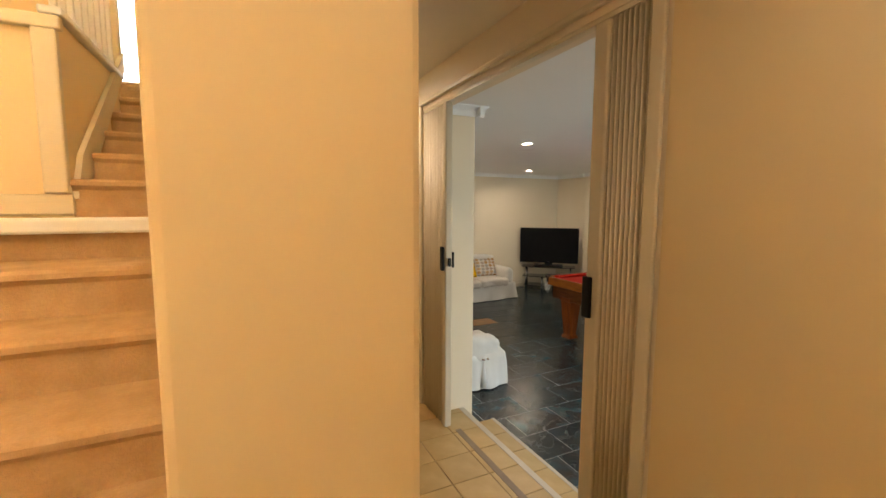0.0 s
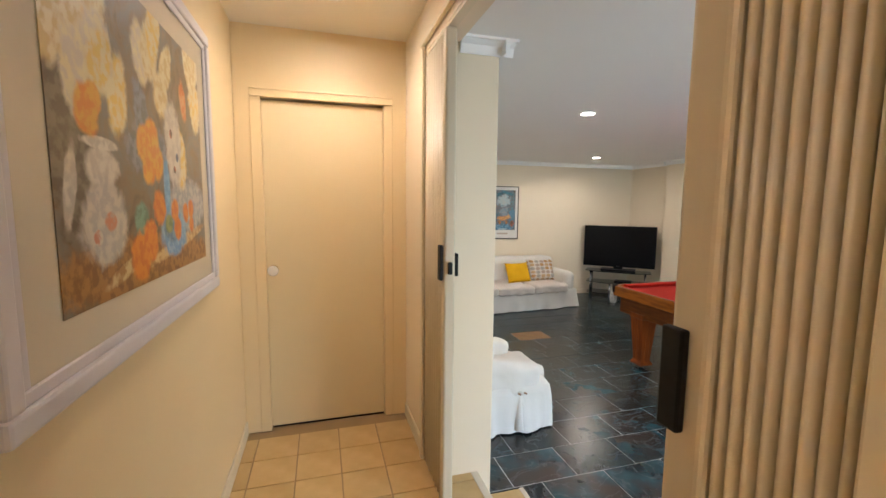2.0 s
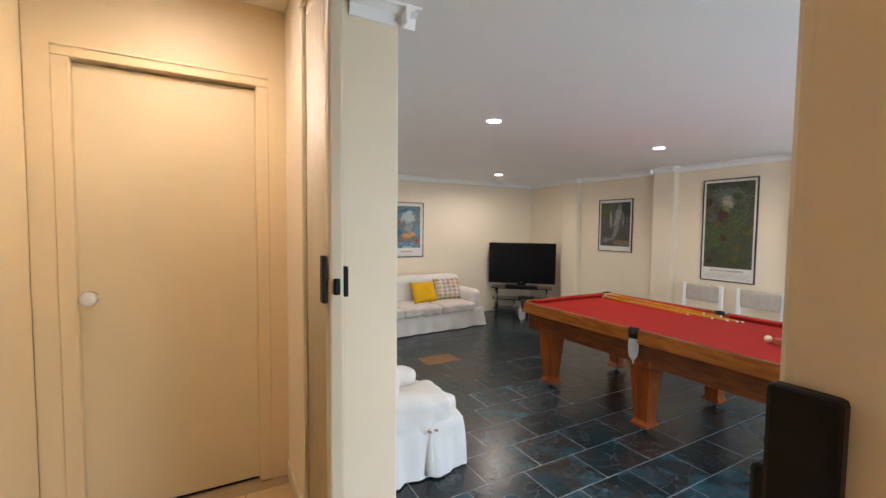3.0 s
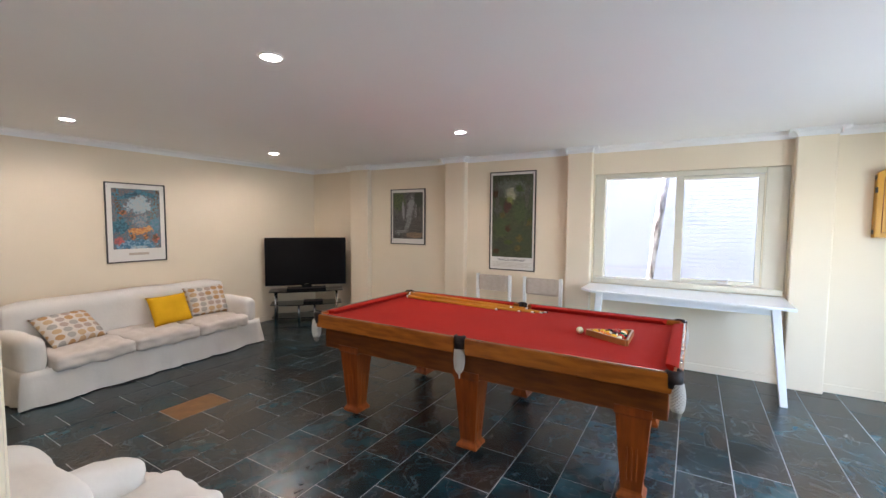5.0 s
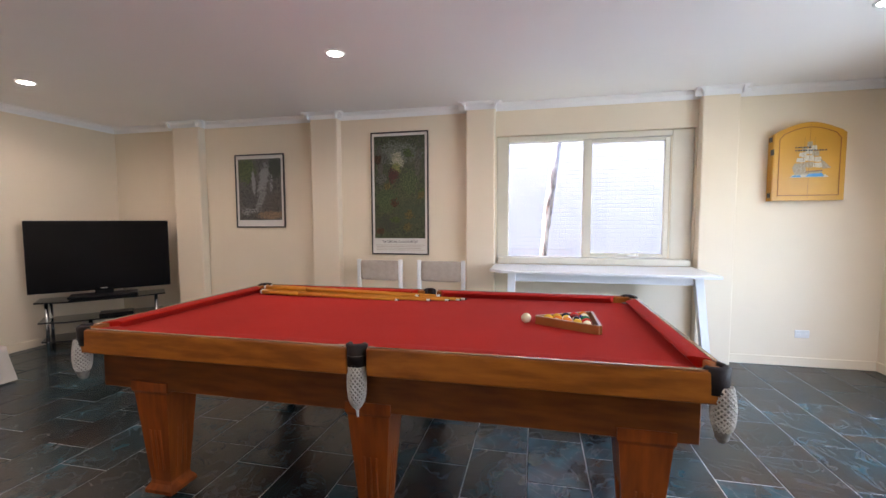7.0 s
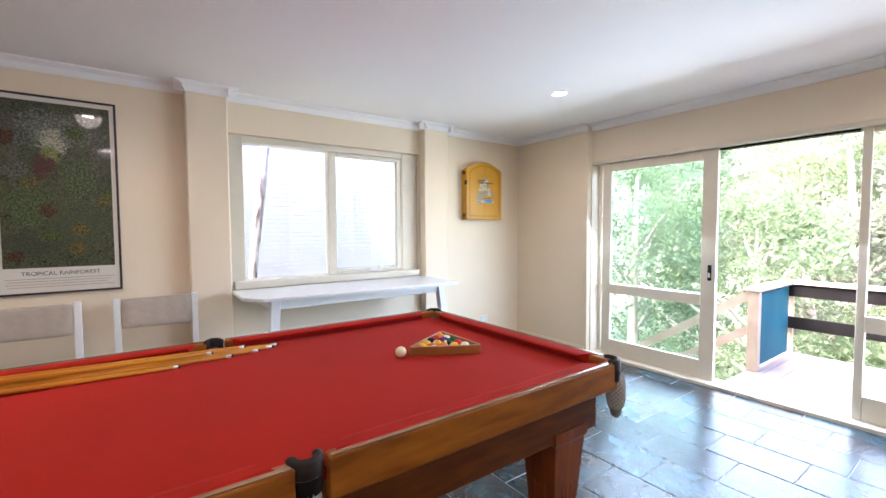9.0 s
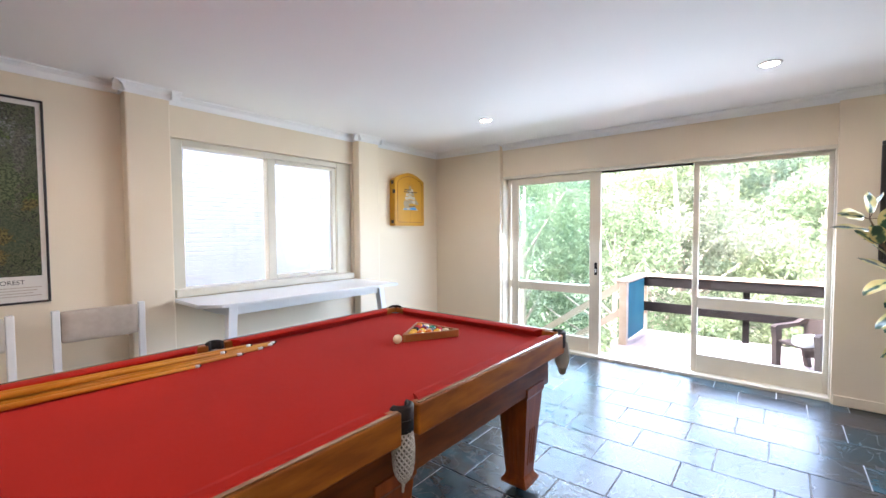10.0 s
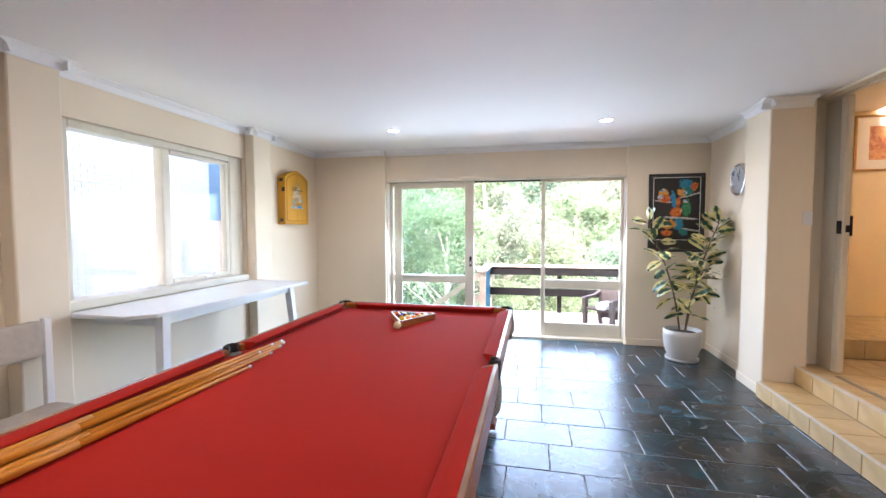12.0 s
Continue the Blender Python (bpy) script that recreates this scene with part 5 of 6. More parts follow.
def cab_outline(w, h, inset=0.0):
    pts = [(-w / 2 + inset, inset), (w / 2 - inset, inset), (w / 2 - inset, h - 0.10 - inset)]
    for k in range(13):
        s = 1 - k / 12
        x = (-1 + 2 * s) * (w / 2 - inset - 0.035)
        pts.append((x, h - 0.085 - inset + 0.085 * math.cos((x / (w / 2)) * math.pi / 2) ** 1.2))
    pts.append((-w / 2 + inset, h - 0.10 - inset))
    return pts


bm = bmesh.new()
bm_extrude(cab_outline(0.535, 0.665), "y", -0.075, -0.001, bm)
part("body", bm, M_MUST, cab)
bm = bmesh.new()
bm_extrude(cab_outline(0.545, 0.675), "y", -0.10, -0.078, bm)
bmesh.ops.bevel(bm, geom=[e for e in bm.edges if all(v.co.y < -0.09 for v in e.verts)], offset=0.006, segments=2, affect="EDGES")
part("door", bm, M_MUST, cab)
line = cab_outline(0.545, 0.675, 0.045)
bm = bmesh.new()
for a, b in zip(line, line[1:] + line[:1]):
    bm_cyl((a[0], -0.1005, a[1]), (b[0], -0.1005, b[1]), 0.0035, None, 6, bm)
part("painted_border", bm, M_RED, cab, "brown painted border line")
for z in (0.03, 0.52):
    part("corner_bracket", bm_box(-0.276, -0.24, -0.078, -0.03, z, z + 0.04, 0.002), M_BFRAME, cab, "black metal corner bracket")
part("hinge", bm_box(-0.277, -0.262, -0.10, -0.06, 0.40, 0.45, 0.002), M_BFRAME, cab)
part("door_seam", bm_box(-0.0012, 0.0012, -0.1008, -0.0995, 0.01, 0.66), M_RED, cab)
ship = bmesh.new()
polys = [([(-0.14, 0.20), (0.15, 0.20), (0.13, 0.222), (-0.12, 0.226)], 2), ([(-0.13, 0.203), (-0.05, 0.203), (-0.06, 0.218), (-0.11, 0.22)], 0), ([(-0.02, 0.205), (0.12, 0.205), (0.10, 0.236), (0.0, 0.23)], 0)]
polys += [([(-0.125, 0.292), (-0.03, 0.30), (-0.01, 0.225), (-0.10, 0.222), (-0.115, 0.25)], 3), ([(-0.03, 0.24), (0.10, 0.25), (0.105, 0.262), (-0.02, 0.255)], 1), ([(-0.02, 0.228), (0.10, 0.24), (0.10, 0.25), (-0.03, 0.238)], 3)]
for mx_, k0 in ((-0.075, 0.8), (0.0, 1.0), (0.07, 0.85)):
    for q in range(4):
        zb, w = 0.285 + 0.058 * q * k0, (0.042 - 0.007 * q)
        zt = zb + 0.048 * k0
        c_ = mx_ * (1 - 0.17 * q)
        polys.append(([(c_ - w, zb + 0.004), (c_ + w * 0.3, zb - 0.004), (c_ + w, zb + 0.003), (c_ + w * 0.82, zt), (c_ - w * 0.85, zt - 0.003)], 2 if (q + (mx_ > 0)) % 3 else 3))
    polys.append(([(mx_ * 0.6 - 0.0015, 0.28), (mx_ * 0.6 + 0.0015, 0.28), (mx_ * 0.5 + 0.001, 0.545), (mx_ * 0.5 - 0.001, 0.545)], 1))
polys.append(([(0.10, 0.27), (0.165, 0.28), (0.085, 0.36)], 3))
for k, (pts, p) in enumerate(polys):
    ship.faces.new([ship.verts.new((x, -0.1010 - 0.00004 * k, z)) for x, z in pts]).material_index = p
for f in ship.faces:
    f.normal_update()
    if f.normal.y > 0:
        f.normal_flip()
M_SEA = mat("sea_blue_paint", (0.03, 0.22, 0.52), 0.4, (0.05, 0.30, 0.58), 40)
M_SAIL = mat("sail_grey_paint", (0.42, 0.36, 0.26), 0.5, (0.30, 0.22, 0.12), 60)
M_SAILW = mat("sail_white_paint", (0.62, 0.57, 0.48), 0.5, (0.46, 0.40, 0.30), 50)
part("painted_ship", ship, [M_SEA, P[4], M_SAILW, M_SAIL], cab, "painted white sailing ship on blue sea")["kind"] = "stuff"
for x0, n_, z in ((-0.11, 6, 0.452), (-0.11, 12, 0.425)):
    for q in range(n_):
        part("lettering_bar", bm_box(x0 + 0.02 * q, x0 + 0.02 * q + 0.012 + 0.004 * (q % 2), -0.1045, -0.1030, z, z + 0.012), M_INK, cab)

# ---- clock, outlet ----
M_DIAL = mat("clock_dial", (0.58, 0.60, 0.63), 0.35, (0.52, 0.54, 0.57), 4, coat=0.8)
clock = empty("wall_clock", pose(XW, 0.76, 1.935, 90, 0, 90), "round silver-grey wall clock with pale dial", "clock")
part("rim", bm_lathe([(0.162, 0.001), (0.162, 0.035), (0.152, 0.045), (0.142, 0.04), (0.140, 0.02)], 40), M_CHROME, clock, "brushed silver rim", True)
part("dial", bm_lathe([(0.139, 0.004), (0.139, 0.021)], 40), M_DIAL, clock)
for k in range(12):
    a = k * math.pi / 6
    tick = part("tick", bm_box(-0.004, 0.004, 0.105, 0.13, 0.0225, 0.0235), M_INK, clock)
    tick.matrix_local = pose(0, 0, 0, 0, 0, 30 * k)
for name, length, w, turn in (("hour_pointer", 0.07, 0.006, 28), ("minute_pointer", 0.105, 0.004, -6)):
    part(name, bm_box(-w, w, -0.015, length, 0.025, 0.027), M_INK, clock).matrix_local = pose(0, 0, 0.001 if length > 0.1 else 0.0, 0, 0, turn)
part("glass_cover", bm_lathe([(0.141, 0.036), (0.141, 0.038)], 40), M_GLASS, clock)
outlet = empty("power_outlet", pose(7.264, 0.585, 0.30, 0, 0, -90), "white double power outlet low on wall", "power outlet")
part("plate", bm_box(-0.058, 0.058, -0.009, 0, -0.036, 0.036, 0.003), M_WHITE, outlet)
for x in (-0.028, 0.028):
    part("socket", bm_box(x - 0.014, x + 0.014, -0.012, -0.009, -0.022, 0.006, 0.001), M_WHITE, outlet)
    part("rocker", bm_box(x - 0.006, x + 0.006, -0.013, -0.009, 0.014, 0.026, 0.001), M_WHITE, outlet)

# ---- potted plant ----
M_POT = mat("glazed_white_pot", (0.55, 0.52, 0.48), 0.3, (0.51, 0.48, 0.44), 5, coat=0.2)
M_SOIL = mat("potting_soil", (0.03, 0.022, 0.016), 0.95, (0.05, 0.036, 0.026), 40, 5, 0.8, 60)
M_STEM = mat("plant_stem", (0.16, 0.10, 0.055), 0.7, (0.11, 0.07, 0.04), 20)
M_LEAF = mat("variegated_leaf", (0.02, 0.06, 0.022), 0.3, (0.05, 0.10, 0.03), 9, coat=0.3)
nt = M_LEAF.node_tree
tc, sep, ab, ad, no, cr, oi, mr, hs = (nt.nodes.new("ShaderNode" + k) for k in ("TexCoord", "SeparateXYZ", "Math", "Math", "TexNoise", "ValToRGB", "ObjectInfo", "MapRange", "HueSaturation"))
gx = nt.nodes.new("ShaderNodeMath")
nt.links.new(tc.outputs["Object"], sep.inputs[0])
ab.operation, ad.operation, gx.operation = "ABSOLUTE", "MULTIPLY_ADD", "MULTIPLY_ADD"
nt.links.new(sep.outputs[1], ab.inputs[0])
no.inputs["Scale"].default_value, no.inputs["Detail"].default_value = 20, 4
nt.links.new(tc.outputs["Object"], no.inputs["Vector"])
nt.links.new(no.outputs[0], ad.inputs[0])
ad.inputs[1].default_value = 0.075
nt.links.new(ab.outputs[0], ad.inputs[2])
nt.links.new(oi.outputs["Random"], mr.inputs[0])
mr.inputs["To Min"].default_value, mr.inputs["To Max"].default_value = -0.032, -0.008
gx.inputs[1].default_value = 1.0
nt.links.new(ad.outputs[0], gx.inputs[0])
nt.links.new(mr.outputs[0], gx.inputs[2])
nt.links.new(gx.outputs[0], cr.inputs[0])
el = cr.color_ramp.elements
el[0].position, el[0].color = 0.027, (0.022, 0.07, 0.04, 1)
el[1].position, el[1].color = 0.040, (0.74, 0.63, 0.27, 1)
e = el.new(0.032)
e.color = (0.15, 0.23, 0.09, 1)
nt.links.new(cr.outputs[0], nt.nodes["Principled BSDF"].inputs["Base Color"])
plant = empty("potted_plant", pose(2.60, 0.50, 0), "variegated rubber plant in white glazed pot", "plant")
pot = part("pot", bm_lathe([(0.125, 0.02), (0.15, 0.05), (0.182, 0.16), (0.192, 0.28), (0.19, 0.335), (0.182, 0.34), (0.172, 0.33), (0.172, 0.25)], 40), M_POT, plant, "", True)
part("saucer", bm_lathe([(0.14, 0.0), (0.165, 0.005), (0.168, 0.028), (0.158, 0.03), (0.15, 0.02)], 40), M_POT, plant, "white glazed saucer", True)
part("soil", bm_lathe([(0.168, 0.25), (0.168, 0.295), (0.05, 0.305)], 30), M_SOIL, plant)


def leaf_mesh(length, width, droop, name):
    bm = bmesh.new()
    n = 9
    rows = []
    for i in range(n + 1):
        s = i / n
        w = width / 2 * math.sin(math.pi * min(1, s * 0.97 + 0.03)) ** 0.62
        z = -droop * s * s
        row = []
        for j in (-1, -0.5, 0, 0.5, 1):
            row.append(bm.verts.new((s * length, j * w, z + 0.10 * abs(j) * w + 0.004 * math.sin(9 * s + 2 * j))))
        rows.append(row)
    for r, q in zip(rows, rows[1:]):
        for k in range(4):
            bm.faces.new((r[k], r[k + 1], q[k + 1], q[k]))
    bmesh.ops.recalc_face_normals(bm, faces=bm.faces)
    return mesh_of(name, bm, M_LEAF, True)


LEAVES = [leaf_mesh(0.185, 0.105, 0.03, "leaf"), leaf_mesh(0.16, 0.092, 0.01, "leaf"), leaf_mesh(0.195, 0.112, 0.05, "leaf")]
rnd = random.Random(5)
for (bx, by), tip, count, lean in (((0.03, 0.02), Vector((0.36, -0.02, 1.50)), 34, 1), ((-0.03, -0.02), Vector((-0.33, 0.02, 1.50)), 56, -1), ((-0.01, 0.05), Vector((-0.17, 0.10, 1.00)), 20, -1)):
    a = Vector((bx, by, 0.29))
    bm = bmesh.new()
    last = a
    pts = []
    for k in range(1, 13):
        s = k / 12
        p = a.lerp(tip, s) + Vector((0.05 * math.sin(s * 3.1) * -lean, 0.02 * math.sin(5 * s), 0))
        bm_cyl(last, p, 0.012 - 0.007 * s, None, 7, bm)
        last = p
        pts.append(p)
    part("stem", bm, M_STEM, plant)
    for k in range(count):
        s = 0.28 + 0.72 * (k / (count - 1)) ** 0.9
        p = pts[min(11, int(s * 11.99))]
        turn = k * 137.5 + rnd.uniform(-15, 15)
        lift = -80 * (s - 0.25) ** 1.4 + rnd.uniform(-25, 45)
        ob = new("leaf", LEAVES[rnd.randrange(3)])
        ob.parent = plant
        q = Matrix.LocRotScale(p, Euler((radians(rnd.uniform(-60, 60)), radians(lift), radians(turn))), None)
        off = Matrix.Translation((0.045, 0, 0))
        ob.matrix_local = q @ off
        if k % 1 == 0:
            e0, e1 = p, (q @ Vector((0.047, 0, 0)))
            part("leaf_stalk", bm_cyl(e0, e1, 0.0028, None, 5), M_STEM, plant)

# ---- downlights, and one added over the foyer ----
M_GLOW = glow("lamp_diffuser", (1.0, 0.93, 0.82), 9.0)
# the last, at (1.30, 0.45), is an added unseen lamp that brightens the foyer
for x, y, z, energy in ((5.66, 7.17, ZC, 2.3), (5.69, 4.35, ZC, 2.2), (5.72, 1.1, ZC, 1.35), (3.52, 1.08, ZC, 1.35), (3.50, 4.34, ZC, 2.2), (3.50, 7.17, ZC, 2.0), (1.35, 3.35, ZH, 1.65), (1.30, 0.45, ZH, 0.27)):
    ob = empty("downlight", pose(x, y, z), "round white recessed ceiling downlight, switched on", "downlight", "ceiling downlights")
    part("trim_ring", bm_lathe([(0.068, -0.001), (0.066, -0.008), (0.052, -0.009), (0.05, -0.001)], 28), M_WHITE, ob, "", True)
    part("diffuser", bm_lathe([(0.05, -0.0012), (0.05, -0.006)], 24), M_GLOW, ob, "glowing diffuser")
    lamp = new("downlight_lamp", bpy.data.lights.new("downlight_lamp", "SPOT"))
    lamp.data.energy, lamp.data.spot_size, lamp.data.spot_blend, lamp.data.shadow_soft_size = energy, radians(170 if z < 2.6 else 155), 0.5 if z < 2.6 else 0.8, 0.1
    lamp.data.color = (1.0, 0.88, 0.72) if z < 2.6 else (1.0, 0.76, 0.56) if y > 2 else (1.0, 0.68, 0.36)
    lamp.location = (x, y, z - 0.02)

# ---- outdoors ----
M_DECK = mat("pale_deck_timber", (0.30, 0.235, 0.205), 0.7, (0.26, 0.20, 0.175), 5, 5, 0.1, 40, stretch=(6, 1, 6), per_piece=0.05)
M_RAILW = mat("dark_stained_rail", (0.0085, 0.0075, 0.007), 0.85, (0.012, 0.0105, 0.010), 6, 5, 0.1, 40, spec=0.03)
M_PALE = mat("pale_timber", (0.46, 0.35, 0.26), 0.6, (0.38, 0.28, 0.2), 6, 5, 0.1, 40)
M_TEAL = mat("teal_screen", (0.015, 0.085, 0.12), 0.55, (0.02, 0.10, 0.14), 4, 4, 0.2, 60, stretch=(1, 1, 0.3), spec=0.05)
M_GRASS = mat("undergrowth", (0.13, 0.145, 0.09), 0.9, (0.11, 0.125, 0.075), 0.6, 6, 0.8, 3)
M_BRICKW = mat("white_painted_brick", (0.275, 0.27, 0.265), 0.8, (0.265, 0.26, 0.256), 6, 4, 0.2, 60, per_piece=0.03, spec=0.05)
M_MORTAR = mat("white_mortar", (0.235, 0.231, 0.228), 0.8, spec=0.05)
M_BARK = mat("mottled_bark", (0.66, 0.64, 0.62), 0.85, (0.09, 0.08, 0.075), 13, 6, 0.5, 30, stretch=(1, 1, 0.3), spec=0.05)

# ground: falls from the house to a gully, then rises as a wooded hillside
bm = bmesh.new()
xs = [-400, -120, -60, -30, -14, -4, 4, 14, 30, 60, 120, 400]
ys = [400, 60, 20, 9, 4, -1, -4, -8, -12, -18, -28, -45, -80, -160, -500]
zs = [-3.4, -3.4, -3.4, -3.4, -3.4, -3.4, -3.6, -4.0, -4.0, -2.6, 0.0, 4.0, 11.0, 24.0, 50.0]
grid = [[bm.verts.new((x, y, z + 0.3 * math.sin(x * 0.2 + y * 0.13))) for x in xs] for y, z in zip(ys, zs)]
for r, q in zip(grid, grid[1:]):
    for k in range(len(xs) - 1):
        bm.faces.new((r[k], q[k], q[k + 1], r[k + 1]))
bmesh.ops.recalc_face_normals(bm, faces=bm.faces)
struct("ground", bm, M_GRASS, "green undergrowth on a steep wooded hillside", "ground", True)

deck = struct("deck", bm_box(1.6, 5.02, -2.07, -0.28, -0.22, -0.06), M_PALE, "pale timber balcony deck outside glazed doors", "deck")
for k in range(24):
    x0 = 1.6 + 0.1425 * k
    part("plank", bm_box(x0 + 0.001, x0 + 0.141, -2.07, -0.265, -0.058, -0.03, 0.003), M_DECK, deck)
for x in (1.8, 4.8):
    part("support_post", bm_box(x, x + 0.12, -1.95, -1.83, -4.2, -0.22), M_RAILW, deck)
rail = empty("balcony_railing", pose(0, 0, -0.03), "dark stained balcony railing with pale cap", "railing")
part("cap_rail", bm_box(1.6, 5.06, -2.07, -1.90, 0.795, 0.83, 0.006), M_PALE, rail, "pale timber cap rail")
for z0, z1 in ((0.66, 0.79), (0.30, 0.43)):
    part("board", bm_box(1.6, 4.99, -1.96, -1.92, z0, z1, 0.004), M_RAILW, rail)
for x in (1.9, 3.72, 4.93):
    part("post", bm_box(x, x + 0.07, -2.03, -1.965, 0.002, 0.79, 0.004), M_RAILW if x < 4.9 else M_PALE, rail)
part("cap_rail", bm_box(4.91, 5.06, -1.895, -0.92, 0.795, 0.83, 0.006), M_PALE, rail, "pale timber cap rail")
part("post", bm_box(4.93, 5.02, -1.02, -0.93, 0.002, 0.79, 0.004), M_PALE, rail)
part("screen_panel", bm_box(4.95, 4.975, -1.90, -1.03, 0.04, 0.77, 0.002), M_TEAL, rail, "teal fabric screen panel")
for z in (0.0, 0.35):
    bm = bmesh.new()
    bm_extrude([(5.03, z + 0.35), (5.03, z + 0.45), (6.9, z - 0.85), (6.9, z - 0.95)], "y", -1.02, -0.96, bm)
    part("stair_rail", bm, M_PALE, rail, "pale sloping stair handrail")

M_RESIN = mat("brown_plastic", (0.11, 0.087, 0.075), 0.7, (0.095, 0.075, 0.064), 6, spec=0.06)
gc = empty("patio_chair", pose(3.19, -0.90, -0.03, 0, 0, 134) @ Matrix.Scale(0.80, 4), "brown moulded plastic patio chair on deck", "chair")


def curved_panel(rows, thick, cols=10):
    """A bowed panel: rows of half-width, depth at the middle, bow and height; thickness runs to +y."""
    bm = bmesh.new()
    sides = []
    for t_ in (0.0, thick):
        g = []
        for w, d, bow, z in rows:
            g.append([bm.verts.new((w * u, d - bow * u * u + t_, z - 0.03 * u ** 4)) for u in [2 * k / cols - 1 for k in range(cols + 1)]])
        sides.append(g)
        for r, q in zip(g, g[1:]):
            for k in range(cols):
                bm.faces.new((r[k], r[k + 1], q[k + 1], q[k]))
    f0, f1 = sides
    ring0 = f0[0] + [r[-1] for r in f0[1:]] + f0[-1][-2::-1] + [r[0] for r in f0[-2:0:-1]]
    ring1 = f1[0] + [r[-1] for r in f1[1:]] + f1[-1][-2::-1] + [r[0] for r in f1[-2:0:-1]]
    n = len(ring0)
    for k in range(n):
        bm.faces.new((ring0[k], ring0[(k + 1) % n], ring1[(k + 1) % n], ring1[k]))
    bmesh.ops.recalc_face_normals(bm, faces=bm.faces)
    return bm


part("seat", soft_box(-0.25, 0.25, -0.19, 0.24, 0.35, 0.40, 0.02, 6, 0.0), M_RESIN, gc, "", True)
part("backrest", curved_panel([(0.26, 0.27, 0.05, 0.16), (0.27, 0.27, 0.06, 0.36), (0.29, 0.30, 0.08, 0.55), (0.28, 0.34, 0.09, 0.74), (0.25, 0.36, 0.09, 0.84)], 0.018), M_RESIN, gc, "", True)
for x in (-0.29, 0.29):
    bm = bmesh.new()
    bm_extrude([(-0.22, 0.555), (-0.19, 0.58), (0.1, 0.605), (0.27, 0.68), (0.27, 0.62), (0.1, 0.56), (-0.12, 0.53), (-0.12, 0.42), (-0.13, 0.0), (-0.19, 0.0), (-0.20, 0.4)], "x", x - 0.035, x + 0.035, bm)
    part("arm_and_front_leg", bm, M_RESIN, gc)
    bm = bmesh.new()
    bm_extrude([(0.20, 0.40), (0.27, 0.40), (0.34, 0.0), (0.29, 0.0)], "x", x - 0.045, x - 0.01 if x > 0 else x + 0.02, bm)
    part("rear_leg", bm, M_RESIN, gc)
ob = part("folded_towel", soft_box(-0.10, 0.10, -0.15, 0.14, -0.069, 0.06, 0.05, 10, 0.008), M_COVER, None, "", True)
ob.matrix_world = gc.matrix_world @ pose(0.10, -0.12, 0.47, 4)
tagged(ob, "white folded towel on patio chair seat", "towel")


# ---- trees ----
LEAFM = [mat("foliage_%d" % k, c, 0.7, c2, 3.0, 3, 0, spec=0.06) for k, (c, c2) in enumerate((((0.140, 0.187, 0.103), (0.126, 0.170, 0.092)), ((0.166, 0.204, 0.112), (0.148, 0.182, 0.097)), ((0.131, 0.181, 0.119), (0.119, 0.166, 0.108)), ((0.176, 0.200, 0.136), (0.155, 0.177, 0.118))))]
for m_ in LEAFM:
    nt = m_.node_tree
    b_ = nt.nodes["Principled BSDF"]
    tl, mx_ = nt.nodes.new("ShaderNodeBsdfTranslucent"), nt.nodes.new("ShaderNodeMixShader")
    nt.links.new(b_.inputs["Base Color"].links[0].from_socket, tl.inputs[0])
    mx_.inputs[0].default_value = 0.62
    nt.links.new(b_.outputs[0], mx_.inputs[1])
    nt.links.new(tl.outputs[0], mx_.inputs[2])
    nt.links.new(mx_.outputs[0], nt.nodes["Material Output"].inputs[0])
M_TRUNK = mat("grey_gum_bark", (0.42, 0.36, 0.30), 0.85, (0.20, 0.16, 0.13), 3, 5, 0.4, 10, stretch=(1, 1, 0.3))


def leafy(clumps, per, size, seed):
    """Many small leaf blades scattered through uneven clumps."""
    g = np.random.default_rng(seed)
    n = len(clumps) * per
    c = np.repeat(np.array([q[:3] for q in clumps]), per, 0)
    r = np.repeat(np.array([q[3] for q in clumps]), per)
    d = g.normal(size=(n, 3))
    d /= np.linalg.norm(d, axis=1)[:, None]
    p = c + d * (r * g.uniform(0.35, 1.0, n) ** 0.6)[:, None] * np.array((1, 1, 0.75))
    a = g.normal(size=(n, 3))
    a /= np.linalg.norm(a, axis=1)[:, None]
    b = np.cross(a, g.normal(size=(n, 3)))
    b /= np.linalg.norm(b, axis=1)[:, None]
    s = size * g.uniform(0.5, 1.25, n)[:, None]
    v = np.stack([p - a * s, p + b * s * 0.42, p + a * s, p - b * s * 0.42], 1).reshape(-1, 3)
    return v, np.arange(4 * n).reshape(-1, 4)


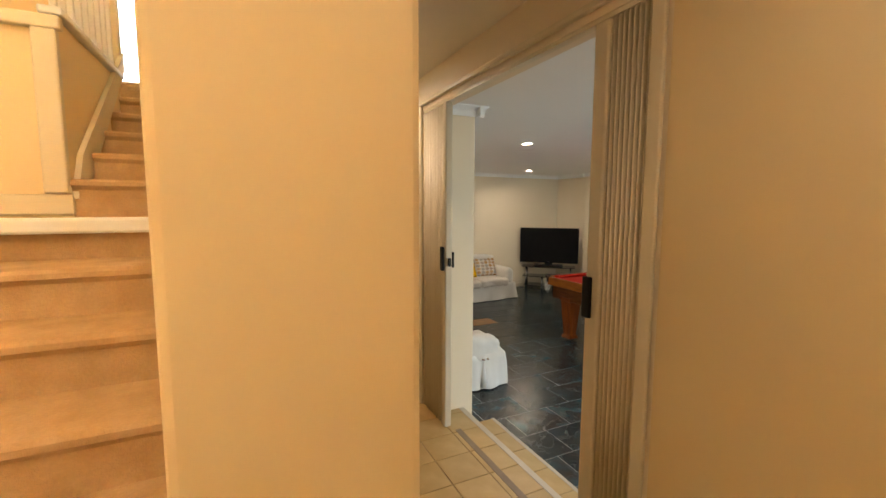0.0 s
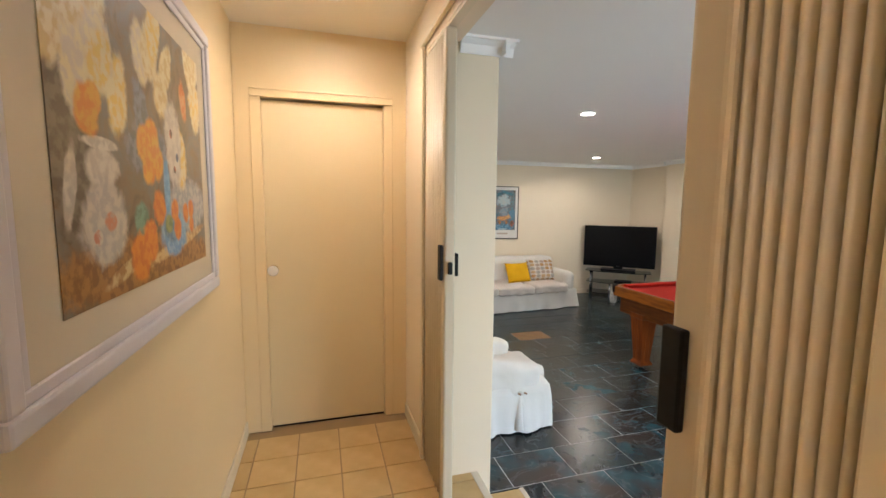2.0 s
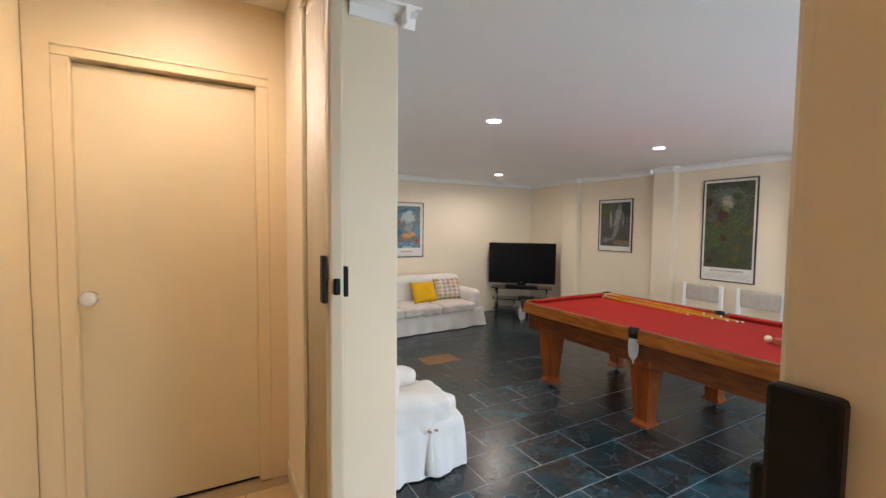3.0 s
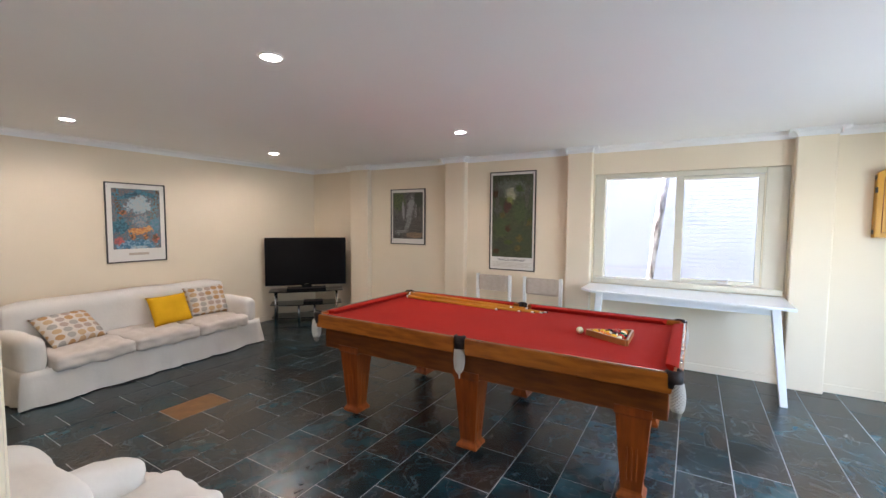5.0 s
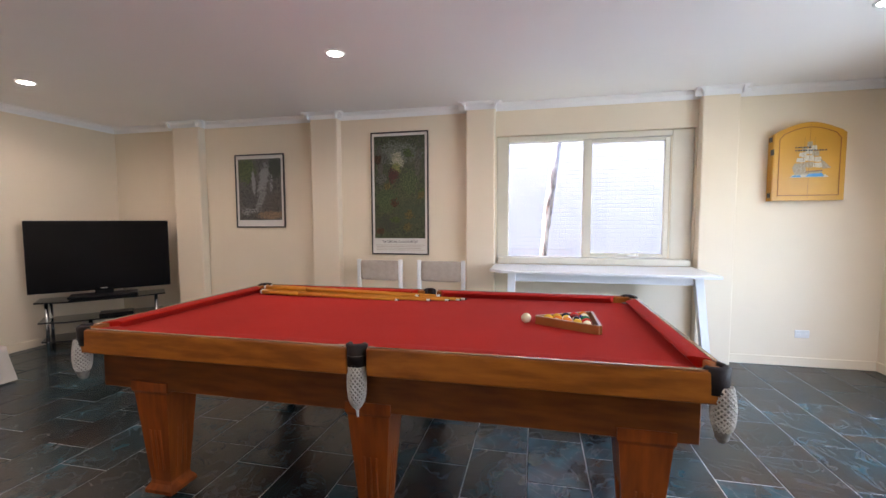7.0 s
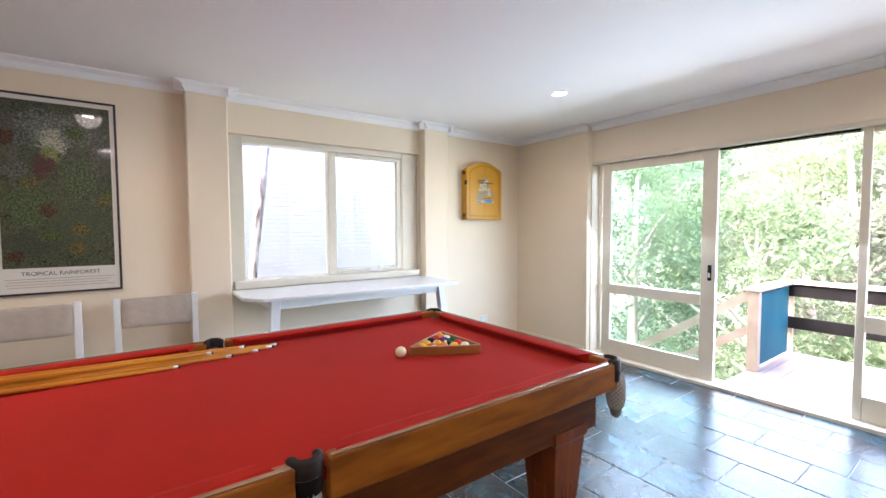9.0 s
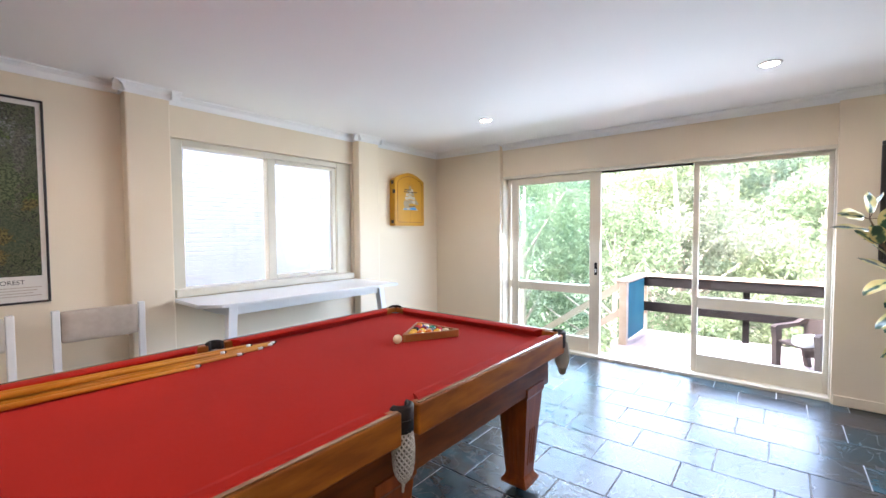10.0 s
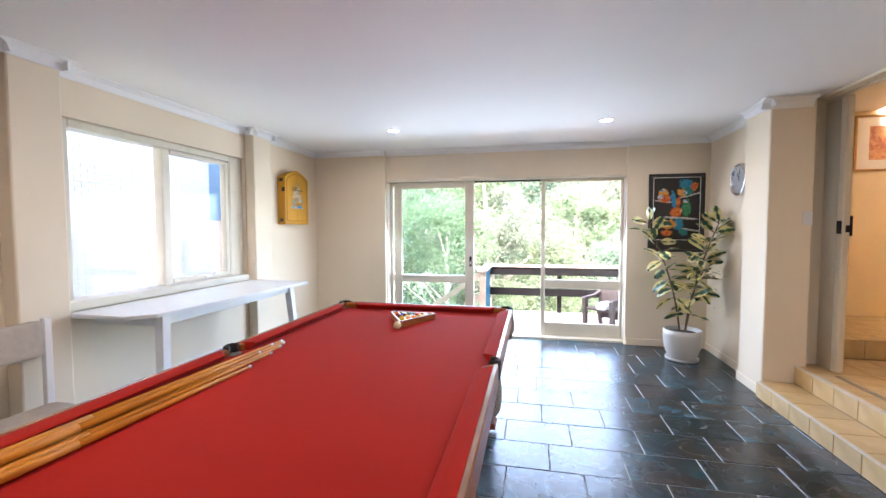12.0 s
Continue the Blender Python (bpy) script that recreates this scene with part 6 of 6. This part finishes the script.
def tree(x, y, z, h, spread, k, seed, size=0.16, low=0.35, clump=56, per=230):
    ob = empty("tree", pose(x, y, z), "leafy bright green tree on the hillside" if k != 3 else "pale olive gum tree on the hillside", "tree")
    g = random.Random(seed)
    bm = bmesh.new()
    lean = (g.uniform(-0.08, 0.08) * h, g.uniform(-0.05, 0.05) * h)
    bm_cyl((0, 0, -0.5), (lean[0] * 0.5, lean[1] * 0.5, h * 0.5), 0.022 * h, 0.014 * h, 9, bm)
    bm_cyl((lean[0] * 0.5, lean[1] * 0.5, h * 0.49), (lean[0], lean[1], h * 0.9), 0.014 * h, 0.004 * h, 8, bm)
    clumps = []
    for j in range(clump):
        t = g.uniform(low, 1.0)
        w = spread * math.sin(math.pi * min(0.95, 0.18 + 0.8 * (t - low) / (1 - low))) ** 0.7
        a, rr = g.uniform(0, 2 * math.pi), w * g.uniform(0.25, 1.0)
        c = (lean[0] * t + rr * math.cos(a), lean[1] * t + rr * math.sin(a), h * t)
        clumps.append((*c, spread * g.uniform(0.16, 0.36)))
        if j < 12:
            t0 = max(0.25, t - 0.22)
            bm_cyl((lean[0] * t0, lean[1] * t0, h * t0), c, 0.007 * h, 0.002 * h, 6, bm)
    part("trunk", bm, M_TRUNK, ob)
    v, f = leafy(clumps, per, size * 0.62, seed)
    me = bpy.data.meshes.new("crown")
    me.from_pydata(v.tolist(), [], f.tolist())
    me.materials.append(LEAFM[k])
    crown = new("crown", me)
    crown.parent = ob
    return ob


def ground_z(y):
    return float(np.interp(-y, [-a for a in ys], zs))


for x, y, h, s, k, size, low in ((6.6, -6.2, 6.0, 2.0, 0, 0.10, 0.2), (8.6, -5.0, 7.5, 2.3, 0, 0.10, 0.2), (5.4, -9.5, 9.5, 2.6, 3, 0.13, 0.3), (3.2, -8.6, 5.0, 2.2, 1, 0.11, 0.15), (1.2, -10, 5.2, 2.4, 2, 0.12, 0.15), (4.6, -6.6, 3.9, 1.5, 1, 0.09, 0.15), (9.8, -10, 9, 3.0, 2, 0.14, 0.2), (-1.5, -9, 6.2, 2.6, 0, 0.13, 0.15), (7.6, -13, 8.5, 3.0, 1, 0.16, 0.2), (2.6, -14, 7, 3.0, 0, 0.17, 0.15), (-2.5, -16, 8, 3.4, 1, 0.18, 0.15), (12.5, -15, 10, 3.6, 0, 0.18, 0.2), (5.2, -19, 9, 3.4, 2, 0.2, 0.15), (0.5, -21, 9, 3.8, 3, 0.2, 0.15), (9.5, -22, 10, 4, 1, 0.22, 0.15), (15, -24, 11, 4.4, 2, 0.24, 0.15), (-6, -23, 10, 4.2, 0, 0.24, 0.15), (4, -28, 10, 4.4, 1, 0.26, 0.15), (-2, -31, 10, 4.6, 2, 0.28, 0.15), (11, -32, 11, 5, 3, 0.3, 0.15), (19, -34, 12, 5.2, 0, 0.3, 0.15), (6, -40, 12, 5.5, 0, 0.34, 0.15), (-4, -42, 12, 5.5, 1, 0.34, 0.15), (15, -45, 13, 6, 2, 0.38, 0.15), (1, -52, 13, 6, 3, 0.4, 0.15), (10, -58, 14, 7, 1, 0.45, 0.15), (23, -55, 14, 7, 1, 0.45, 0.15), (-10, -55, 14, 7, 0, 0.45, 0.15)):
    h = min(h, 1.2 + 0.225 * (5 - y) - ground_z(y))
    tree(x, y, ground_z(y) - 0.2, h, s, k, int(100 * abs(x) + abs(y)), size, low)

# pale half-bare gum with forking limbs below the deck
gum = empty("tree", pose(6.1, -8.2, ground_z(-8.2) - 0.2), "pale half-bare gum tree with forking limbs", "tree")
bm = bmesh.new()
g = random.Random(21)
limbs = [(Vector((0, 0, 0)), Vector((0.1, 0, 1)), 0.15, 0)]
tips = []
while limbs:
    a, d, r, level = limbs.pop()
    steps = 7 if level == 0 else 4
    for k in range(steps):
        d = (d + Vector((g.uniform(-0.16, 0.16), g.uniform(-0.12, 0.12), 0.05))).normalized()
        b = a + d * (0.72 if level == 0 else 0.55 / (1 + 0.25 * level))
        bm_cyl(a, b, r, r * 0.88, 7, bm)
        a, r = b, r * 0.88
        if level < 3 and (k > 2 or level) and g.random() < 0.75:
            side = Vector((g.choice((-1, 1)) * g.uniform(0.5, 1.0), g.uniform(-0.4, 0.4), g.uniform(0.35, 0.8))).normalized()
            limbs.append((a, side, r * 0.58, level + 1))
    tips.append((*a, g.uniform(0.25, 0.5)))
part("trunk", bm, M_TRUNK, gum, "pale pinkish bare trunk and limbs")
v, f = leafy(tips, 130, 0.07, 8)
me = bpy.data.meshes.new("crown")
me.from_pydata(v.tolist(), [], f.tolist())
me.materials.append(LEAFM[3])
new("crown", me).parent = gum

# slim leaning trunk in the side passage
tr = empty("tree", pose(9.0, 2.724, -3.4), "slim mottled tree trunk in side passage", "tree")
bm = bmesh.new()
last = Vector((0.0, 0.579, 0.0))
for k in range(1, 15):
    s = k / 14
    p = Vector((0.03 * math.sin(7 * s), 0.579 - 1.40 * s + 0.018 * math.sin(21 * s), 13.0 * s))
    bm_cyl(last, p, 0.066 - 0.028 * s + 0.008 * math.sin(31 * s), None, 10, bm)
    last = p
part("trunk", bm, M_BARK, tr)
bm = bmesh.new()
bm_cyl((0, 0.0, 5.2), (0.06, 0.12, 5.05), 0.014, 0.008, 7, bm)
part("dead_twig", bm, M_BARK, tr)
v, f = leafy([(0.0, -0.9, 12.6, 0.8), (0.1, -0.3, 13.2, 0.9), (0, -1.4, 13.3, 0.8)], 400, 0.09, 4)
me = bpy.data.meshes.new("crown")
me.from_pydata(v.tolist(), [], f.tolist())
me.materials.append(LEAFM[0])
new("crown", me).parent = tr

# neighbouring house: white brick side wall
M_FARGLASS = mat("pale_blue_far_glass", (0.06, 0.11, 0.16), 0.3, (0.08, 0.13, 0.18), 3)
house = empty("neighbouring_house", pose(0, 0, 0), "neighbouring house with white painted brick wall", "house")
WX = 12.0
wall = part("wall", bm_box(WX + 0.001, WX + 0.25, -3.4, 16, -3.4, 8.2), M_MORTAR, house)
part("window", bm_box(WX + 2.2, WX + 2.248, -7.2, -5.2, 1.7, 3.6), M_FARGLASS, house, "blue tinted far window")
part("roof", bm_box(WX - 0.35, WX + 6, -3.6, 16.2, 8.2, 8.35), M_RAILW, house)
part("wall", bm_box(WX + 2.25, WX + 8, -12, -3.5, -4.2, 4.6), M_PALE, house)
brick_me = mesh_of("brick", bm_box(0, 0.02, 0.004, 0.234, 0.004, 0.080, 0.003), M_BRICKW)
rest = []
count = 0
for r in range(116):
    z = -3.4 + 0.086 * r
    for c in range(80):
        y = -3.4 + 0.24 * c + (0.12 if r % 2 else 0)
        if y > 15.7 or z > 6.5:
            continue
        if 0.9 < z < 3.0 and -0.4 < y < 2.6 and count < 300:
            b = new("brick", brick_me)
            b.parent = wall
            b.location = (WX - 0.004 + 0.0015 * math.sin(37.0 * r + 11 * c), y, z)
            count += 1
        elif -1.2 < z < 6.0 and y < 12:
            rest.append((y, z, 0.0015 * math.sin(37.0 * r + 11 * c)))
v, f = [], []
for y, z, j in rest:
    n0 = len(v)
    for x_, e in ((WX - 0.004 + j, 0.003), (WX + 0.013, 0.0)):
        v += [(x_, y + 0.004 + e, z + 0.004 + e), (x_, y + 0.234 - e, z + 0.004 + e), (x_, y + 0.234 - e, z + 0.080 - e), (x_, y + 0.004 + e, z + 0.080 - e)]
    f += [(n0, n0 + 3, n0 + 2, n0 + 1)] + [(n0 + k, n0 + (k + 1) % 4, n0 + 4 + (k + 1) % 4, n0 + 4 + k) for k in range(4)]
me = bpy.data.meshes.new("brickwork")
me.from_pydata(v, [], f)
me.materials.append(M_BRICKW)
bw = new("brickwork", me)
bw.parent = wall
bw["kind"] = "stuff"

# ---- floor pieces ----
# slate veins, rust and blue-black sheen
nt = M_SLATE.node_tree
bs = nt.nodes["Principled BSDF"]
base = bs.inputs["Base Color"].links[0].from_socket
tc, oi, add, n1, n2, r1, r2, m1, m2 = (nt.nodes.new("ShaderNode" + k) for k in ("TexCoord", "ObjectInfo", "VectorMath", "TexNoise", "TexNoise", "ValToRGB", "ValToRGB", "Mix", "Mix"))
sc = nt.nodes.new("ShaderNodeVectorMath")
sc.operation = "SCALE"
sc.inputs[0].default_value = (13, 7, 3)
nt.links.new(oi.outputs["Random"], sc.inputs["Scale"])
nt.links.new(tc.outputs["Object"], add.inputs[0])
nt.links.new(sc.outputs[0], add.inputs[1])
n1.inputs["Scale"].default_value, n1.inputs["Detail"].default_value = 3.2, 6
n2.inputs["Scale"].default_value, n2.inputs["Detail"].default_value, n2.inputs["Distortion"].default_value = 3.4, 7, 1.8
nt.links.new(add.outputs[0], n1.inputs["Vector"])
nt.links.new(add.outputs[0], n2.inputs["Vector"])
nt.links.new(n1.outputs[0], r1.inputs[0])
nt.links.new(n2.outputs[0], r2.inputs[0])
r1.color_ramp.elements[0].position, r1.color_ramp.elements[1].position = 0.45, 0.63
r2.color_ramp.elements[0].position, r2.color_ramp.elements[1].position = 0.490, 0.524
r2.color_ramp.elements[0].color, r2.color_ramp.elements[1].color = (0, 0, 0, 1), (0, 0, 0, 1)
e = r2.color_ramp.elements.new(0.507)
e.color = (0.24, 0.24, 0.24, 1)
for m_, fac, src_, col in ((m1, r1, base, (0.038, 0.028, 0.023, 1)), (m2, r2, None, (0.22, 0.23, 0.24, 1))):
    m_.data_type = "RGBA"
    nt.links.new(fac.outputs[0], m_.inputs["Factor"])
    nt.links.new(src_ or m1.outputs[2], m_.inputs[6])
    m_.inputs[7].default_value = col
nt.links.new(m2.outputs[2], bs.inputs["Base Color"])
M_ORANGE = mat("rust_slate", (0.26, 0.12, 0.03), 0.45, (0.18, 0.08, 0.02), 9, 6, 0.3, 30)

tile_meshes = {}


def tile_piece(name, x0, x1, y0, y1, z0, z1, material, parent, gap=0.004, bevel=0.002):
    key = (name, round(x1 - x0, 3), round(y1 - y0, 3), round(z1 - z0, 3), material.name)
    if key not in tile_meshes:
        tile_meshes[key] = mesh_of(name, bm_box(gap, x1 - x0 - gap, gap, y1 - y0 - gap, z0 - z1, 0, bevel), material)
    ob = new(name, tile_meshes[key])
    ob.parent = parent
    ob.location = (x0, y0, z1)
    return ob


PX, PY = 0.45, 0.317
j0 = int(math.floor((0.0 - 2.99) / PY))
for j in range(j0, j0 + 28):
    y0 = 2.99 + PY * j
    y1 = min(y0 + PY, YN)
    y0 = max(y0, -0.05)
    if y1 - y0 < 0.03 or y0 > YN:
        continue
    off = 5.27 - 8 * PX + (0.225 if j % 2 else 0) + 0.04 * math.sin(j * 2.1)
    for k in range(16):
        x0, x1 = off + PX * k, off + PX * (k + 1)
        x0, x1 = max(x0, XW), min(x1, XE)
        if x1 - x0 < 0.03:
            continue
        orange = x0 < 4.1 < x1 and y0 < 6.08 < y1
        tile_piece("slate_tile", x0, x1, y0, y1, -0.012, 0.001 * math.sin(17 * j + 5 * k) - 0.0003, M_ORANGE if orange else M_SLATE, floor, 0.0034)

# hall tiles, square
T = 0.236
for a in range(6):
    x0, x1 = max(XL, 1.115 - T * 2 + T * a), min(2.045, 1.115 - T * 2 + T * (a + 1))
    if x1 - x0 < 0.03:
        continue
    for b in range(13):
        y1 = YD - (YD - 3.533) + T - T * b + 0.0
        y0 = max(y1 - T, 1.145)
        y1 = min(y1, YD - 0.001)
        if y1 - y0 < 0.03:
            continue
        tile_piece("floor_tile", x0, x1, y0, y1, HALL - 0.008, HALL, M_TILE, hall_floor, 0.003)
for a in range(8):
    for b in range(5):
        x0, x1 = XR - T * (a + 1), XR - T * a
        y1, y0 = 1.13 - T * b, max(1.13 - T * (b + 1), -0.09)
        if x0 > -0.3:
            tile_piece("floor_tile", x0, x1, y0, y1, FOYER - 0.008, FOYER, M_TILE, foyer_floor, 0.003)
# step treads, risers and pale nosings
M_NOSE = mat("pale_nosing", (0.66, 0.60, 0.50), 0.4, (0.60, 0.54, 0.45), 8)
M_STRIP = mat("taupe_strip", (0.30, 0.23, 0.16), 0.6, (0.25, 0.19, 0.13), 12)
for k in range(7):
    y0, y1 = 1.485 + T * k, min(1.485 + T * (k + 1), 3.118)
    if y1 - y0 < 0.03:
        continue
    tile_piece("tread_tile", 2.055, 2.315, y0, y1, 0.132, 0.139, M_TILE, step, 0.003)
    tile_piece("riser_tile", 2.326, 2.334, y0, y1, 0.004, 0.132, M_TILE, step, 0.003)
    tile_piece("riser_tile", 2.046, 2.054, y0, y1, 0.14, 0.277, M_TILE, hall_floor, 0.003)
for k in range(8):
    tile_piece("riser_tile", max(XL, XR - 0.01 - T * (k + 1)), XR - 0.01 - T * k, 1.1355, 1.1435, HALL + 0.001, FOYER - 0.002, M_TILE, foyer_floor, 0.003) if XR - 0.01 - T * k > XL + 0.03 else None
part("nosing", bm_box(2.31, 2.338, 1.482, 3.118, 0.133, 0.1405, 0.002), M_NOSE, step, "pale step nosing")
part("nosing", bm_box(2.02, 2.06, 1.482, 3.118, HALL - 0.004, HALL + 0.003, 0.002), M_NOSE, hall_floor, "pale step nosing")
part("threshold_strip", bm_box(1.855, 1.895, 1.70, 2.85, HALL - 0.003, HALL + 0.003), M_STRIP, hall_floor, "taupe floor track strip")
